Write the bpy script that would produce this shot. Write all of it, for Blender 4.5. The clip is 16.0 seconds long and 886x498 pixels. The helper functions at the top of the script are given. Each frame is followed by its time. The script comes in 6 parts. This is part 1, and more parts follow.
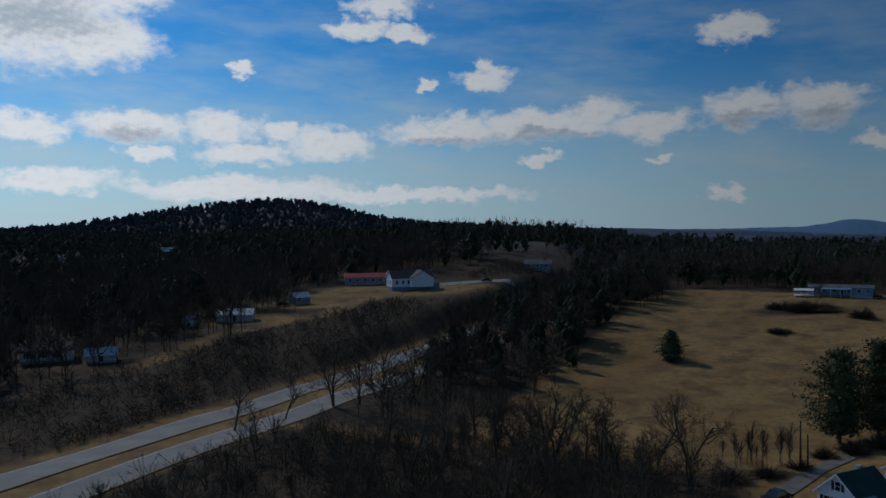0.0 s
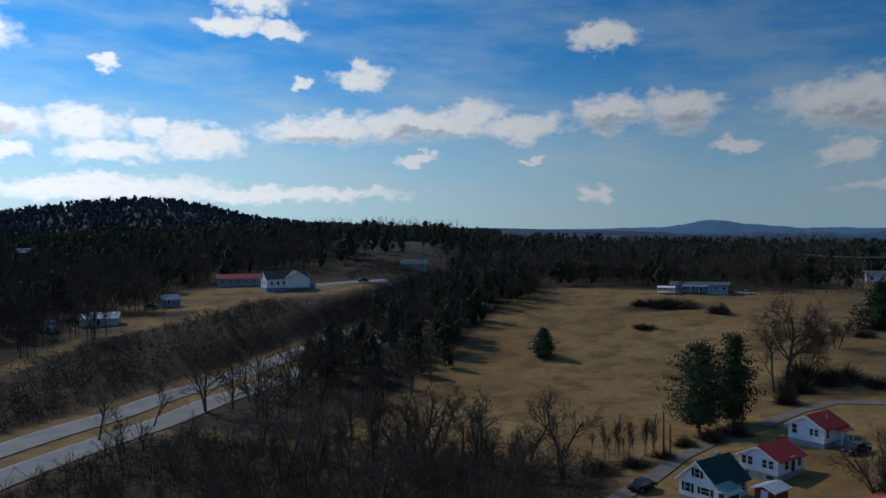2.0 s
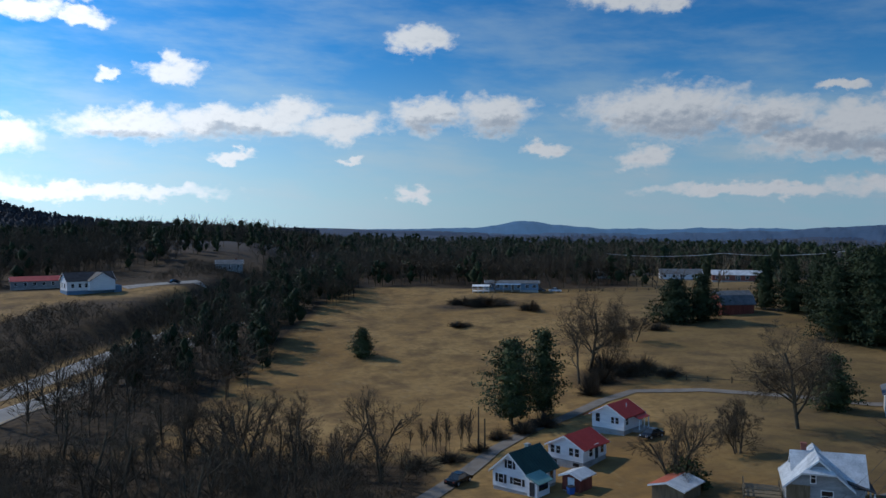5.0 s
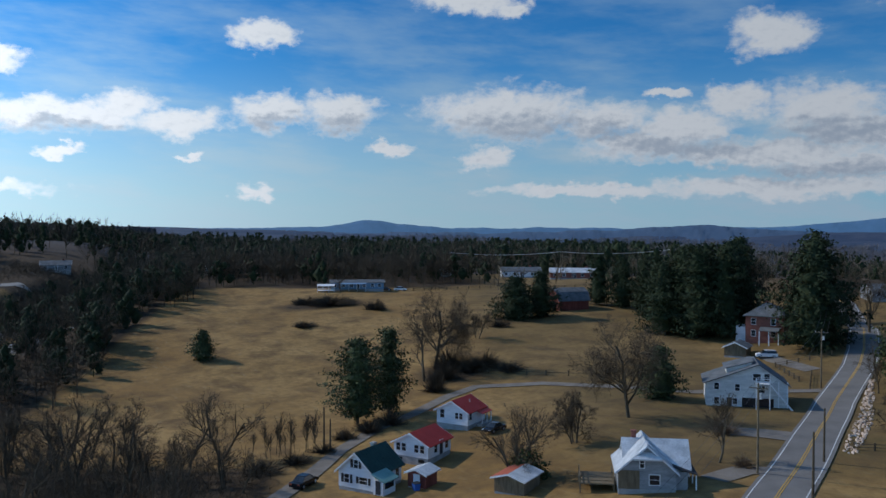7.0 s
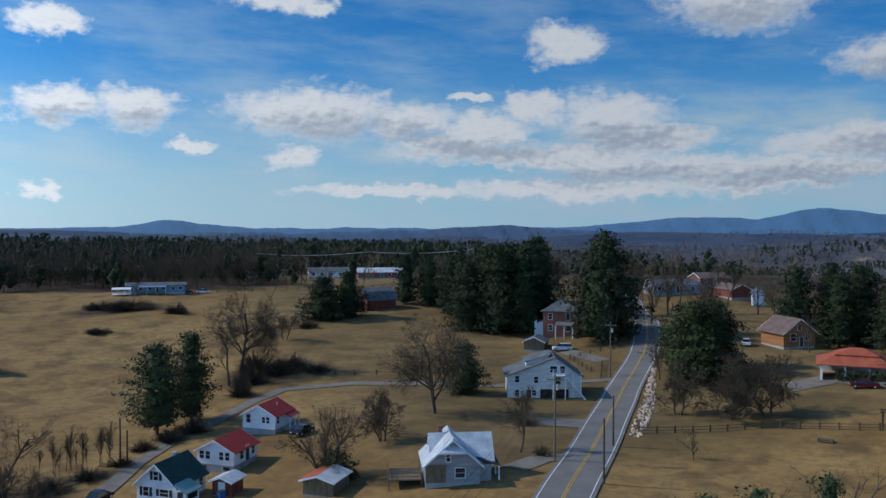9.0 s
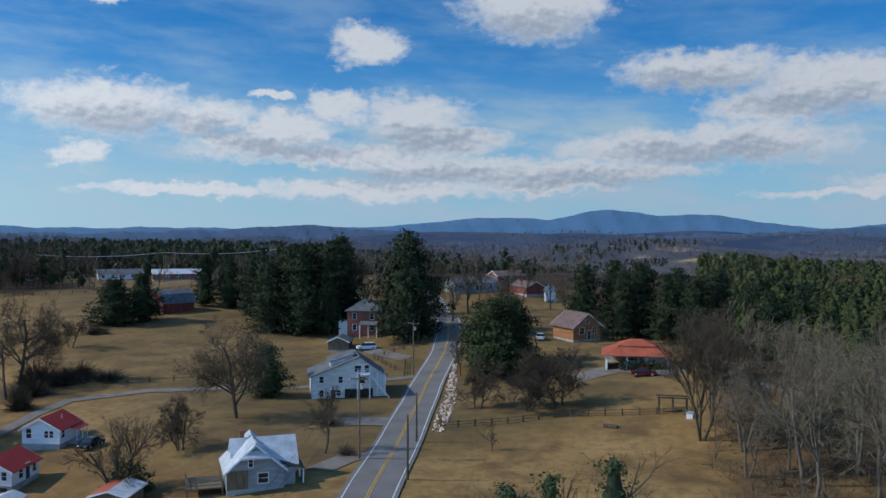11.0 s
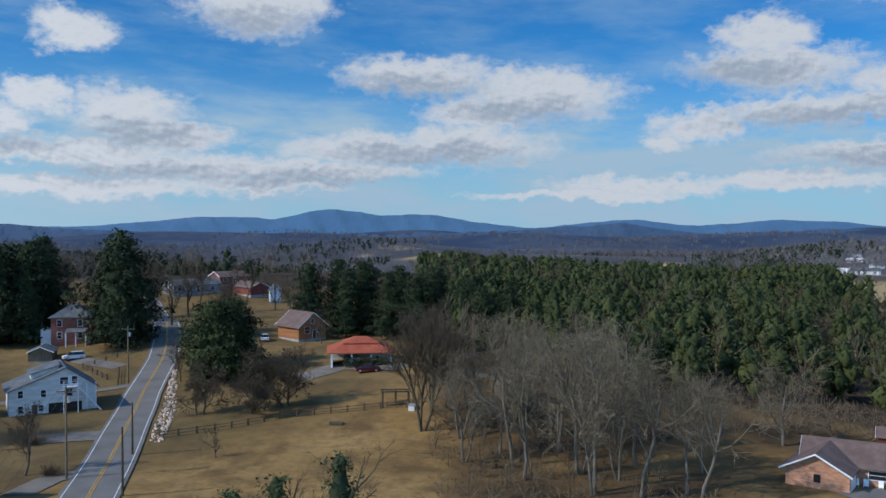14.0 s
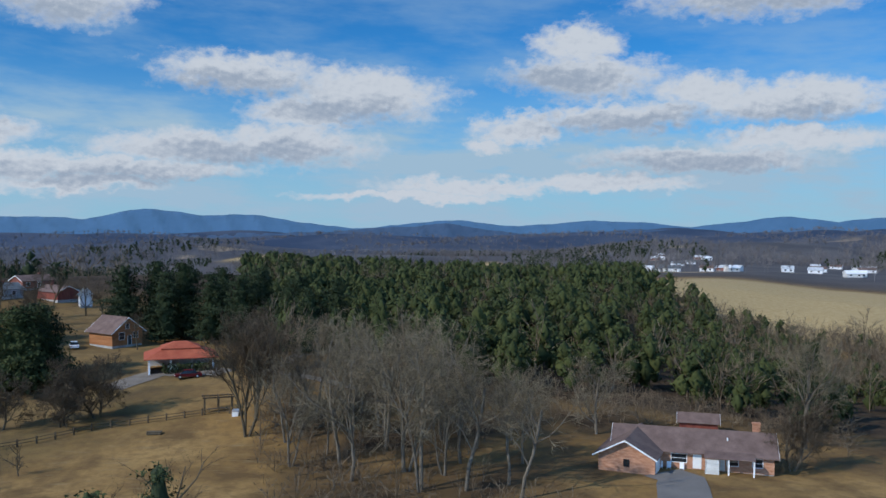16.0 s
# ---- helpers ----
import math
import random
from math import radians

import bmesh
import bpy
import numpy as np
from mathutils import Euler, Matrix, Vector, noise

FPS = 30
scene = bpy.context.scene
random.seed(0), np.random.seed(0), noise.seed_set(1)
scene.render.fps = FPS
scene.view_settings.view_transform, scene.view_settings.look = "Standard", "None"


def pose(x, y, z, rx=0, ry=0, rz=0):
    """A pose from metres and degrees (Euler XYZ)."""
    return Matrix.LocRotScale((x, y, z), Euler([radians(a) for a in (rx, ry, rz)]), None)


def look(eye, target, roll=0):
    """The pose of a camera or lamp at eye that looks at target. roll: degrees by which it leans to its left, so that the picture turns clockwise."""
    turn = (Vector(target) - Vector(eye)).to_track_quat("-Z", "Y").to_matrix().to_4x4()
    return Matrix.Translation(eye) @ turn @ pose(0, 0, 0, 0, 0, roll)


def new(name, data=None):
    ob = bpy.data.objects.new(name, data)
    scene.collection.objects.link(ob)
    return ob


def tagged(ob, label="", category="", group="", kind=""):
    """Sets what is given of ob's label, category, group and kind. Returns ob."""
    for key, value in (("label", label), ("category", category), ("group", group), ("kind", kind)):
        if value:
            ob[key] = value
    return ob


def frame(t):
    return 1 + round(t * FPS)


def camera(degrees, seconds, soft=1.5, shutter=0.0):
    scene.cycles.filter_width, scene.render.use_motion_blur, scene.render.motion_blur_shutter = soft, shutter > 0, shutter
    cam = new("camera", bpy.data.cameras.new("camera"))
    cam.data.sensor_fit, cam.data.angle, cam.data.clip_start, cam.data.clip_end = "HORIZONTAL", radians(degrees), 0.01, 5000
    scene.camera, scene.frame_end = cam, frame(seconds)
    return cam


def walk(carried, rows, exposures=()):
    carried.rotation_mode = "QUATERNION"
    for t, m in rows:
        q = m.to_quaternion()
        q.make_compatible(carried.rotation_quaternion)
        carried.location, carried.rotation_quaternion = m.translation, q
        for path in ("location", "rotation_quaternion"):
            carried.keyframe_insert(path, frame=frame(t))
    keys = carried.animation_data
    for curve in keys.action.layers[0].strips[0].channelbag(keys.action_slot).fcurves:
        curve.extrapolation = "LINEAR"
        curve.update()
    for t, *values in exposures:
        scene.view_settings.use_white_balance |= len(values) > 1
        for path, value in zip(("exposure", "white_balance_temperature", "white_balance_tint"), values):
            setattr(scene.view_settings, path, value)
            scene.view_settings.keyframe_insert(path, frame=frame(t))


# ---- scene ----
cam = camera(54.64, 16.0)
EYE = (0.0, 0.0, 32.0)
# seconds, yaw, pitch, roll: the camera hovers and turns
TURNS = [
    (0.0, -0.00, -1.51, 0.47),
    (0.5, -2.46, -1.51, 0.46),
    (1.0, -4.16, -1.53, 0.46),
    (1.5, -5.77, -1.55, 0.44),
    (2.0, -8.23, -1.57, 0.40),
    (2.5, -10.21, -1.60, 0.34),
    (3.0, -12.27, -1.59, 0.28),
    (3.5, -14.41, -1.58, 0.19),
    (3.7, -15.12, -1.58, 0.14),
    (5.8, -24.24, -1.68, 0.10),
    (6.0, -25.32, -1.69, 0.07),
    (6.5, -27.96, -1.69, -0.00),
    (7.0, -30.60, -1.69, -0.03),
    (7.5, -33.45, -1.69, -0.04),
    (8.0, -36.97, -1.68, -0.07),
    (8.5, -40.08, -1.67, -0.09),
    (9.0, -43.40, -1.67, -0.08),
    (9.5, -46.53, -1.66, -0.09),
    (10.0, -50.05, -1.66, -0.13),
    (10.2, -51.39, -1.66, -0.16),
    (12.3, -64.44, -1.62, -0.26),
    (12.5, -65.70, -1.62, -0.26),
    (13.0, -68.59, -1.61, -0.28),
    (13.5, -71.42, -1.61, -0.30),
    (14.0, -74.69, -1.60, -0.31),
    (14.5, -77.58, -1.58, -0.32),
    (15.0, -80.61, -1.55, -0.33),
    (15.5, -83.36, -1.53, -0.33),
    (16.0, -86.26, -1.51, -0.34),
]
EXPOSURES = [(0.0, -1.62), (1.0, -1.4), (2.0, -1.05), (3.5, -0.72), (7.0, -0.4), (10.0, -0.15), (12.5, -0.03), (16.0, 0.02)]
walk(cam, [(t, pose(*EYE, 90 + pitch, roll, yaw)) for t, yaw, pitch, roll in TURNS], EXPOSURES)

# ---- sky, clouds and sun ----
SUN_AZ, SUN_EL = -37.0, 35.0
# clouds as azimuth, elevation, half width, half height in degrees
CUMULUS_WEST = [
    (-25.5, 13.2, 6.0, 3.6), (-22.5, 11.6, 4.5, 2.0), (-20.5, 14.6, 3.4, 1.6), (-13.0, 10.1, 0.75, 0.5),
    (-3.6, 14.3, 2.7, 0.8), (-5.3, 12.8, 2.2, 0.75), (-2.6, 12.7, 1.7, 0.6), (2.9, 9.7, 1.9, 0.9), (-0.9, 9.3, 0.7, 0.4),
    (18.9, 12.2, 1.9, 1.0), (-25.9, 6.2, 2.6, 1.0), (-20.0, 6.4, 3.7, 1.1), (-14.4, 6.7, 2.9, 1.2),
    (-19.3, 4.7, 2.0, 0.6), (-13.2, 4.9, 3.4, 0.8), (-7.3, 5.6, 3.2, 1.2), (-10.6, 6.1, 1.5, 0.7),
    (0.2, 6.3, 4.2, 1.0), (6.6, 6.7, 5.2, 1.1), (10.2, 7.3, 2.4, 1.2), (13.6, 6.4, 2.6, 1.0), (18.9, 7.2, 2.7, 1.2), (23.8, 7.2, 3.1, 1.4),
    (-24.5, 2.9, 4.4, 0.9), (-13.5, 2.6, 8.0, 0.8), (-3.0, 2.1, 9.0, 0.5), (18.4, 2.1, 1.2, 0.55), (6.6, 4.5, 1.4, 0.45), (14.0, 4.5, 0.9, 0.25),
]
CUMULUS_MID = [
    (35.0, 7.3, 5.8, 1.8), (40.8, 6.7, 3.2, 1.4), (33.5, 4.4, 1.7, 0.9), (26.8, 5.0, 1.6, 0.5), (32.5, 14.6, 3.6, 1.1), (35.3, 13.9, 1.9, 0.7),
    (51.2, 11.6, 2.5, 1.5), (49.5, 7.6, 2.0, 1.1), (54.5, 7.0, 4.0, 1.8), (44.0, 5.0, 4.6, 1.1), (46.0, 6.2, 3.4, 1.2), (57.0, 5.6, 4.5, 1.0),
    (51.0, 4.5, 8.0, 0.9), (58.0, 3.6, 8.0, 1.0), (40.0, 2.2, 7.0, 0.5), (52.0, 2.2, 9.0, 0.7), (63.0, 2.6, 6.0, 0.6),
    (62.3, 14.0, 5.0, 2.0), (64.5, 14.6, 3.0, 1.8), (45.0, 8.3, 1.5, 0.4),
]
CUMULUS_EAST = [
    (72.8, 9.8, 6.0, 1.4), (80.8, 8.6, 6.2, 1.9), (77.5, 7.2, 4.5, 1.3), (76.0, 5.3, 6.0, 1.4), (69.5, 5.0, 6.5, 1.2), (66.0, 3.6, 9.0, 0.8),
    (95.0, 11.9, 2.8, 1.6), (95.8, 9.8, 6.0, 1.5), (107.0, 14.5, 8.5, 1.7), (103.2, 8.6, 3.6, 1.4), (108.0, 7.9, 7.5, 1.4), (98.0, 7.2, 6.0, 1.2),
    (91.5, 6.6, 3.6, 1.1), (89.5, 5.4, 1.8, 0.7), (103.0, 4.4, 8.0, 0.9), (88.0, 2.6, 7.0, 0.7), (108.5, 5.6, 6.0, 0.9), (84.0, 1.9, 8.0, 0.4), (97.0, 2.9, 6.0, 0.6),
]
UNDERSIDES = [
    (-25.0, 12.6, 3.6, 1.4), (-20.0, 5.9, 2.6, 0.5), (0.2, 5.7, 3.0, 0.4), (7.0, 6.0, 4.4, 0.5), (19.0, 6.6, 2.0, 0.5), (24.0, 6.5, 2.4, 0.6),
    (36.0, 6.4, 5.0, 0.9), (41.5, 5.8, 3.0, 0.7), (46.0, 4.8, 5.0, 0.8), (55.0, 5.6, 4.6, 0.9), (53.0, 3.2, 9.0, 0.8), (62.0, 13.0, 3.6, 0.8),
    (72.0, 9.0, 5.5, 0.9), (80.0, 7.4, 5.0, 1.0), (74.0, 4.6, 7.0, 0.9), (94.0, 9.4, 5.5, 1.1), (107.0, 13.9, 7.5, 1.1), (99.0, 6.6, 7.0, 1.0), (109.0, 6.9, 6.0, 0.8), (103.0, 3.9, 8.0, 0.9), (66.0, 3.0, 8.0, 0.7),
]


def sky_world():
    world = bpy.data.worlds.new("sky")
    scene.world = world
    world.use_nodes = True
    nt = world.node_tree
    nt.nodes.clear()

    def node(kind, **values):
        n = nt.nodes.new(kind)
        for key, value in values.items():
            if key == "operation":
                n.operation = value
            else:
                n.inputs[int(key[1:])].default_value = value
        return n

    def link(a, b):
        nt.links.new(a, b)

    def calc(op, a, b=None, c=None):
        n = node("ShaderNodeMath", operation=op)
        for k, v in enumerate((a, b, c)):
            if v is None:
                continue
            if isinstance(v, (int, float)):
                n.inputs[k].default_value = v
            else:
                link(v, n.inputs[k])
        return n.outputs[0]

    def smooth(v, lo, hi):
        n = nt.nodes.new("ShaderNodeMapRange")
        n.interpolation_type = "SMOOTHSTEP"
        link(v, n.inputs[0])
        n.inputs[1].default_value, n.inputs[2].default_value = lo, hi
        return n.outputs[0]

    def fbm(vec, scale, detail, rough):
        n = nt.nodes.new("ShaderNodeTexNoise")
        link(vec, n.inputs["Vector"])
        n.inputs["Scale"].default_value, n.inputs["Detail"].default_value, n.inputs["Roughness"].default_value = scale, detail, rough
        return n

    def mix(fac, a, b):
        n = nt.nodes.new("ShaderNodeMix")
        n.data_type = "RGBA"
        link(fac, n.inputs[0])
        for k, v in ((6, a), (7, b)):
            if isinstance(v, tuple):
                n.inputs[k].default_value = (*v, 1)
            else:
                link(v, n.inputs[k])
        return n.outputs[2]

    coord = node("ShaderNodeTexCoord")
    split = node("ShaderNodeSeparateXYZ")
    link(coord.outputs["Generated"], split.inputs[0])
    az = calc("MULTIPLY", calc("ARCTAN2", split.outputs[0], split.outputs[1]), 57.29578)
    el = calc("MULTIPLY", calc("ARCSINE", split.outputs[2]), 57.29578)
    at = node("ShaderNodeCombineXYZ")
    link(az, at.inputs[0]), link(calc("MULTIPLY", el, 1.5), at.inputs[1])
    flat = node("ShaderNodeCombineXYZ")
    link(az, flat.inputs[0]), link(el, flat.inputs[1])
    # ragged outlines: two sizes of billow push the place about
    big = fbm(at.outputs[0], 0.32, 2, 0.5)
    fine = fbm(at.outputs[0], 0.9, 5, 0.6)

    def push(vec, tex, amount):
        a = node("ShaderNodeVectorMath", operation="SUBTRACT")
        link(tex.outputs["Color"], a.inputs[0])
        a.inputs[1].default_value = (0.5, 0.5, 0.5)
        b = node("ShaderNodeVectorMath", operation="MULTIPLY_ADD")
        link(a.outputs[0], b.inputs[0])
        b.inputs[1].default_value = amount
        link(vec, b.inputs[2])
        return b.outputs[0]

    place = push(push(flat.outputs[0], big, (4.0, 1.5, 0)), fine, (2.2, 1.7, 0))

    def nearest(shapes):
        best = None
        for a, e, w, h in shapes:
            n = node("ShaderNodeVectorMath", operation="MULTIPLY_ADD")
            link(place, n.inputs[0])
            n.inputs[1].default_value = (1 / w, 1 / h, 0)
            n.inputs[2].default_value = (-a / w, -e / h, 0)
            m = node("ShaderNodeVectorMath", operation="LENGTH")
            link(n.outputs[0], m.inputs[0])
            best = m.outputs[1] if best is None else calc("MINIMUM", best, m.outputs[1])
        return best

    body = nearest(CUMULUS_WEST + CUMULUS_MID + CUMULUS_EAST)
    under = nearest(UNDERSIDES)
    lumps = fbm(at.outputs[0], 1.25, 7, 0.6)
    shift = node("ShaderNodeVectorMath", operation="ADD")
    link(at.outputs[0], shift.inputs[0])
    shift.inputs[1].default_value = (-0.16, 0.34, 0)
    above = fbm(shift.outputs[0], 1.25, 7, 0.6)
    relief = calc("SUBTRACT", above.outputs["Fac"], lumps.outputs["Fac"])
    edge = calc("ADD", body, calc("MULTIPLY", calc("SUBTRACT", lumps.outputs["Fac"], 0.5), 0.8))
    dense = calc("POWER", smooth(edge, 1.18, 0.5), 0.85)
    veil_at = node("ShaderNodeCombineXYZ")
    link(calc("ADD", calc("MULTIPLY", az, 0.35), calc("MULTIPLY", el, 0.25)), veil_at.inputs[0])
    link(calc("MULTIPLY", el, 1.3), veil_at.inputs[1])
    veil = fbm(veil_at.outputs[0], 0.28, 5, 0.6)
    thin = calc("MULTIPLY", smooth(veil.outputs["Fac"], 0.36, 0.72), calc("ADD", calc("MULTIPLY_ADD", smooth(el, 14.0, 2.0), 0.35, 0.34), calc("MULTIPLY", smooth(az, 25.0, 60.0), smooth(el, 9.0, 4.0))))

    sky = node("ShaderNodeTexSky")
    sky.sky_type = "NISHITA"
    sky.sun_disc = False
    sky.sun_elevation, sky.sun_rotation = radians(SUN_EL), radians(SUN_AZ)
    sky.altitude, sky.air_density, sky.dust_density, sky.ozone_density = 700, 1.0, 0.35, 3.0
    shade = calc("MULTIPLY", smooth(under, 1.6, 0.2), 0.9)
    core = smooth(edge, 0.85, 0.2)
    shade = calc("MULTIPLY_ADD", relief, 1.3, calc("MULTIPLY_ADD", core, 0.15, shade))
    shade = smooth(shade, 0.05, 1.25)
    glow = smooth(az, 70.0, -25.0)
    lit = mix(glow, (7.0, 7.7, 8.7), (12.4, 13.3, 14.4))
    grey = mix(glow, (3.9, 4.8, 6.2), (6.6, 7.8, 9.4))
    cloud = mix(shade, lit, grey)
    tint = node("ShaderNodeMix")
    tint.data_type, tint.blend_type = "RGBA", "MULTIPLY"
    tint.inputs[0].default_value = 1.0
    link(sky.outputs[0], tint.inputs[6])
    tint.inputs[7].default_value = (0.22, 0.88, 1.45, 1)
    low = calc("MULTIPLY", smooth(el, 12.0, -0.5), 0.85)
    glow = smooth(az, 70.0, -25.0)
    seen = mix(low, tint.outputs[2], mix(glow, (4.0, 6.5, 8.6), (8.0, 10.6, 12.0)))
    seen = mix(thin, seen, mix(glow, (4.2, 6.2, 8.1), (7.4, 9.8, 11.4)))
    seen = mix(calc("MULTIPLY", dense, smooth(el, -0.3, 1.0)), seen, cloud)
    # the air brightens towards the sun
    bright = node("ShaderNodeVectorMath", operation="SCALE")
    link(seen, bright.inputs[0])
    link(calc("MULTIPLY_ADD", smooth(az, 32.0, -32.0), 1.1, 1.0), bright.inputs["Scale"])
    back = node("ShaderNodeBackground", _1=0.078)
    link(bright.outputs[0], back.inputs[0])
    out = node("ShaderNodeOutputWorld")
    link(back.outputs[0], out.inputs[0])


sky_world()
sun = new("sun", bpy.data.lights.new("sun", "SUN"))
sun.data.energy, sun.data.angle, sun.data.color = 3.4, radians(0.6), (1.0, 0.96, 0.89)
sun.matrix_world = look((0, 0, 0), (-math.sin(radians(SUN_AZ)) * math.cos(radians(SUN_EL)), -math.cos(radians(SUN_AZ)) * math.cos(radians(SUN_EL)), -math.sin(radians(SUN_EL))))

# ---- materials ----
def mat(name, dark, light, scale=1.0, rough=0.85, grain=6.0, bump=0.3, metal=0.0, stretch=(1, 1, 1), island=0.0, emit=0.0):
    """A surface whose colour varies between two tones at two sizes, with fine relief."""
    m = bpy.data.materials.new(name)
    m.use_nodes = True
    nt = m.node_tree
    bsdf = nt.nodes["Principled BSDF"]
    co = nt.nodes.new("ShaderNodeTexCoord")
    mp = nt.nodes.new("ShaderNodeMapping")
    mp.inputs["Scale"].default_value = stretch
    nt.links.new(co.outputs["Object"], mp.inputs[0])
    a, b = nt.nodes.new("ShaderNodeTexNoise"), nt.nodes.new("ShaderNodeTexNoise")
    for n, s, d in ((a, scale, 3), (b, scale * grain, 5)):
        nt.links.new(mp.outputs[0], n.inputs["Vector"])
        n.inputs["Scale"].default_value, n.inputs["Detail"].default_value = s, d
    add = nt.nodes.new("ShaderNodeMath")
    add.operation = "MULTIPLY_ADD"
    nt.links.new(b.outputs["Fac"], add.inputs[0])
    add.inputs[1].default_value = 0.6
    nt.links.new(a.outputs["Fac"], add.inputs[2])
    last = add.outputs[0]
    if island:
        geo = nt.nodes.new("ShaderNodeNewGeometry")
        more = nt.nodes.new("ShaderNodeMath")
        more.operation = "MULTIPLY_ADD"
        nt.links.new(geo.outputs["Random Per Island"], more.inputs[0])
        more.inputs[1].default_value = island
        nt.links.new(last, more.inputs[2])
        off = nt.nodes.new("ShaderNodeMath")
        off.operation = "SUBTRACT"
        nt.links.new(more.outputs[0], off.inputs[0])
        off.inputs[1].default_value = island / 2
        last = off.outputs[0]
    ramp = nt.nodes.new("ShaderNodeMapRange")
    ramp.inputs[1].default_value, ramp.inputs[2].default_value = 0.5, 1.1
    nt.links.new(last, ramp.inputs[0])
    mix = nt.nodes.new("ShaderNodeMix")
    mix.data_type = "RGBA"
    nt.links.new(ramp.outputs[0], mix.inputs[0])
    mix.inputs[6].default_value, mix.inputs[7].default_value = (*dark, 1), (*light, 1)
    nt.links.new(mix.outputs[2], bsdf.inputs["Base Color"])
    bsdf.inputs["Roughness"].default_value = rough
    bsdf.inputs["Metallic"].default_value = metal
    bsdf.inputs["Specular IOR Level"].default_value = 0.3
    if bump:
        bp = nt.nodes.new("ShaderNodeBump")
        bp.inputs["Strength"].default_value = bump
        bp.inputs["Distance"].default_value = 0.05
        nt.links.new(b.outputs["Fac"], bp.inputs["Height"])
        nt.links.new(bp.outputs[0], bsdf.inputs["Normal"])
    return m


WHITE = mat("white_siding", (0.62, 0.63, 0.64), (0.82, 0.82, 0.81), 0.6, 0.6, 12, 0.1, stretch=(1, 1, 6))
CREAM = mat("weathered_white_siding", (0.42, 0.42, 0.40), (0.72, 0.71, 0.67), 0.5, 0.7, 10, 0.2, stretch=(1, 1, 5))
GREY_WALL = mat("grey_board_wall", (0.16, 0.17, 0.18), (0.34, 0.35, 0.35), 0.5, 0.8, 8, 0.2, stretch=(1, 1, 4))
BLUE_WALL = mat("pale_blue_siding", (0.10, 0.19, 0.29), (0.18, 0.29, 0.40), 0.4, 0.6, 8, 0.1)
RED_BRICK = mat("red_brick", (0.16, 0.055, 0.04), (0.32, 0.12, 0.085), 1.2, 0.9, 9, 0.4, stretch=(1, 1, 3))
TAN_BRICK = mat("orange_brick", (0.30, 0.13, 0.07), (0.55, 0.30, 0.19), 1.2, 0.9, 9, 0.4, stretch=(1, 1, 3))
CONCRETE = mat("grey_block", (0.22, 0.22, 0.21), (0.42, 0.41, 0.39), 0.6, 0.9, 8, 0.3)
# one green roof in two tones: shade painted dark, sunlight painted pale
SHADED_GREEN_ROOF = mat("shaded_green_metal_roof", (0.012, 0.035, 0.028), (0.03, 0.075, 0.06), 0.5, 0.45, 9, 0.2, 0.2)
LIT_TEAL_ROOF = mat("lit_pale_green_roof", (0.12, 0.26, 0.23), (0.22, 0.38, 0.34), 0.5, 0.45, 9, 0.2, 0.2)
RED_ROOF = mat("red_metal_roof", (0.30, 0.028, 0.022), (0.48, 0.06, 0.045), 0.4, 0.5, 9, 0.2, 0.1)
RUST_ROOF = mat("orange_red_tile_roof", (0.30, 0.06, 0.03), (0.45, 0.12, 0.06), 0.6, 0.7, 9, 0.3)
TIN_ROOF = mat("weathered_tin_roof", (0.34, 0.36, 0.37), (0.72, 0.73, 0.73), 0.7, 0.5, 7, 0.25, 0.15)
GREY_ROOF = mat("grey_shingle_roof", (0.06, 0.07, 0.075), (0.16, 0.17, 0.18), 0.7, 0.85, 10, 0.4)
DARK_ROOF = mat("dark_shingle_roof", (0.02, 0.022, 0.025), (0.055, 0.055, 0.06), 0.7, 0.8, 10, 0.4)
BROWN_ROOF = mat("brown_shingle_roof", (0.10, 0.065, 0.055), (0.19, 0.13, 0.11), 0.7, 0.85, 10, 0.4)
BARN_RED = mat("faded_red_boards", (0.11, 0.028, 0.02), (0.24, 0.07, 0.05), 0.6, 0.85, 8, 0.3, stretch=(3, 3, 0.5))
LOG_WALL = mat("stained_log_wall", (0.22, 0.085, 0.03), (0.38, 0.17, 0.07), 0.8, 0.7, 8, 0.3, stretch=(0.5, 0.5, 4))
WOOD = mat("grey_wood", (0.093, 0.069, 0.042), (0.216, 0.167, 0.103), 1.5, 0.9, 8, 0.4, stretch=(3, 3, 0.5))
RAIL_WOOD = mat("dark_fence_wood", (0.046, 0.034, 0.021), (0.124, 0.093, 0.057), 1.5, 0.9, 8, 0.4)
TRIM = mat("white_trim", (0.68, 0.68, 0.67), (0.82, 0.82, 0.81), 2, 0.5, 5, 0.05)
DARK_METAL = mat("dark_metal", (0.02, 0.02, 0.022), (0.06, 0.06, 0.062), 2, 0.5, 6, 0.1, 0.4)
PALE_METAL = mat("galvanised_metal", (0.4, 0.41, 0.42), (0.6, 0.6, 0.6), 2, 0.45, 6, 0.1, 0.5)
RUBBER = mat("rubber", (0.012, 0.012, 0.012), (0.03, 0.03, 0.03), 3, 0.9, 5, 0.1)
GLASS = mat("window_glass", (0.010, 0.012, 0.015), (0.025, 0.03, 0.035), 0.8, 0.08, 4, 0.0)
GLASS.node_tree.nodes["Principled BSDF"].inputs["Specular IOR Level"].default_value = 0.5
ASPHALT = mat("asphalt", (0.125, 0.117, 0.108), (0.195, 0.183, 0.168), 0.25, 0.9, 20, 0.3, stretch=(1, 1, 1))
OLD_ASPHALT = mat("pale_concrete_road", (0.19, 0.18, 0.165), (0.30, 0.285, 0.26), 0.2, 0.9, 20, 0.3)
DRIVE = mat("gravel_drive", (0.13, 0.11, 0.09), (0.22, 0.195, 0.165), 0.5, 0.95, 14, 0.5)
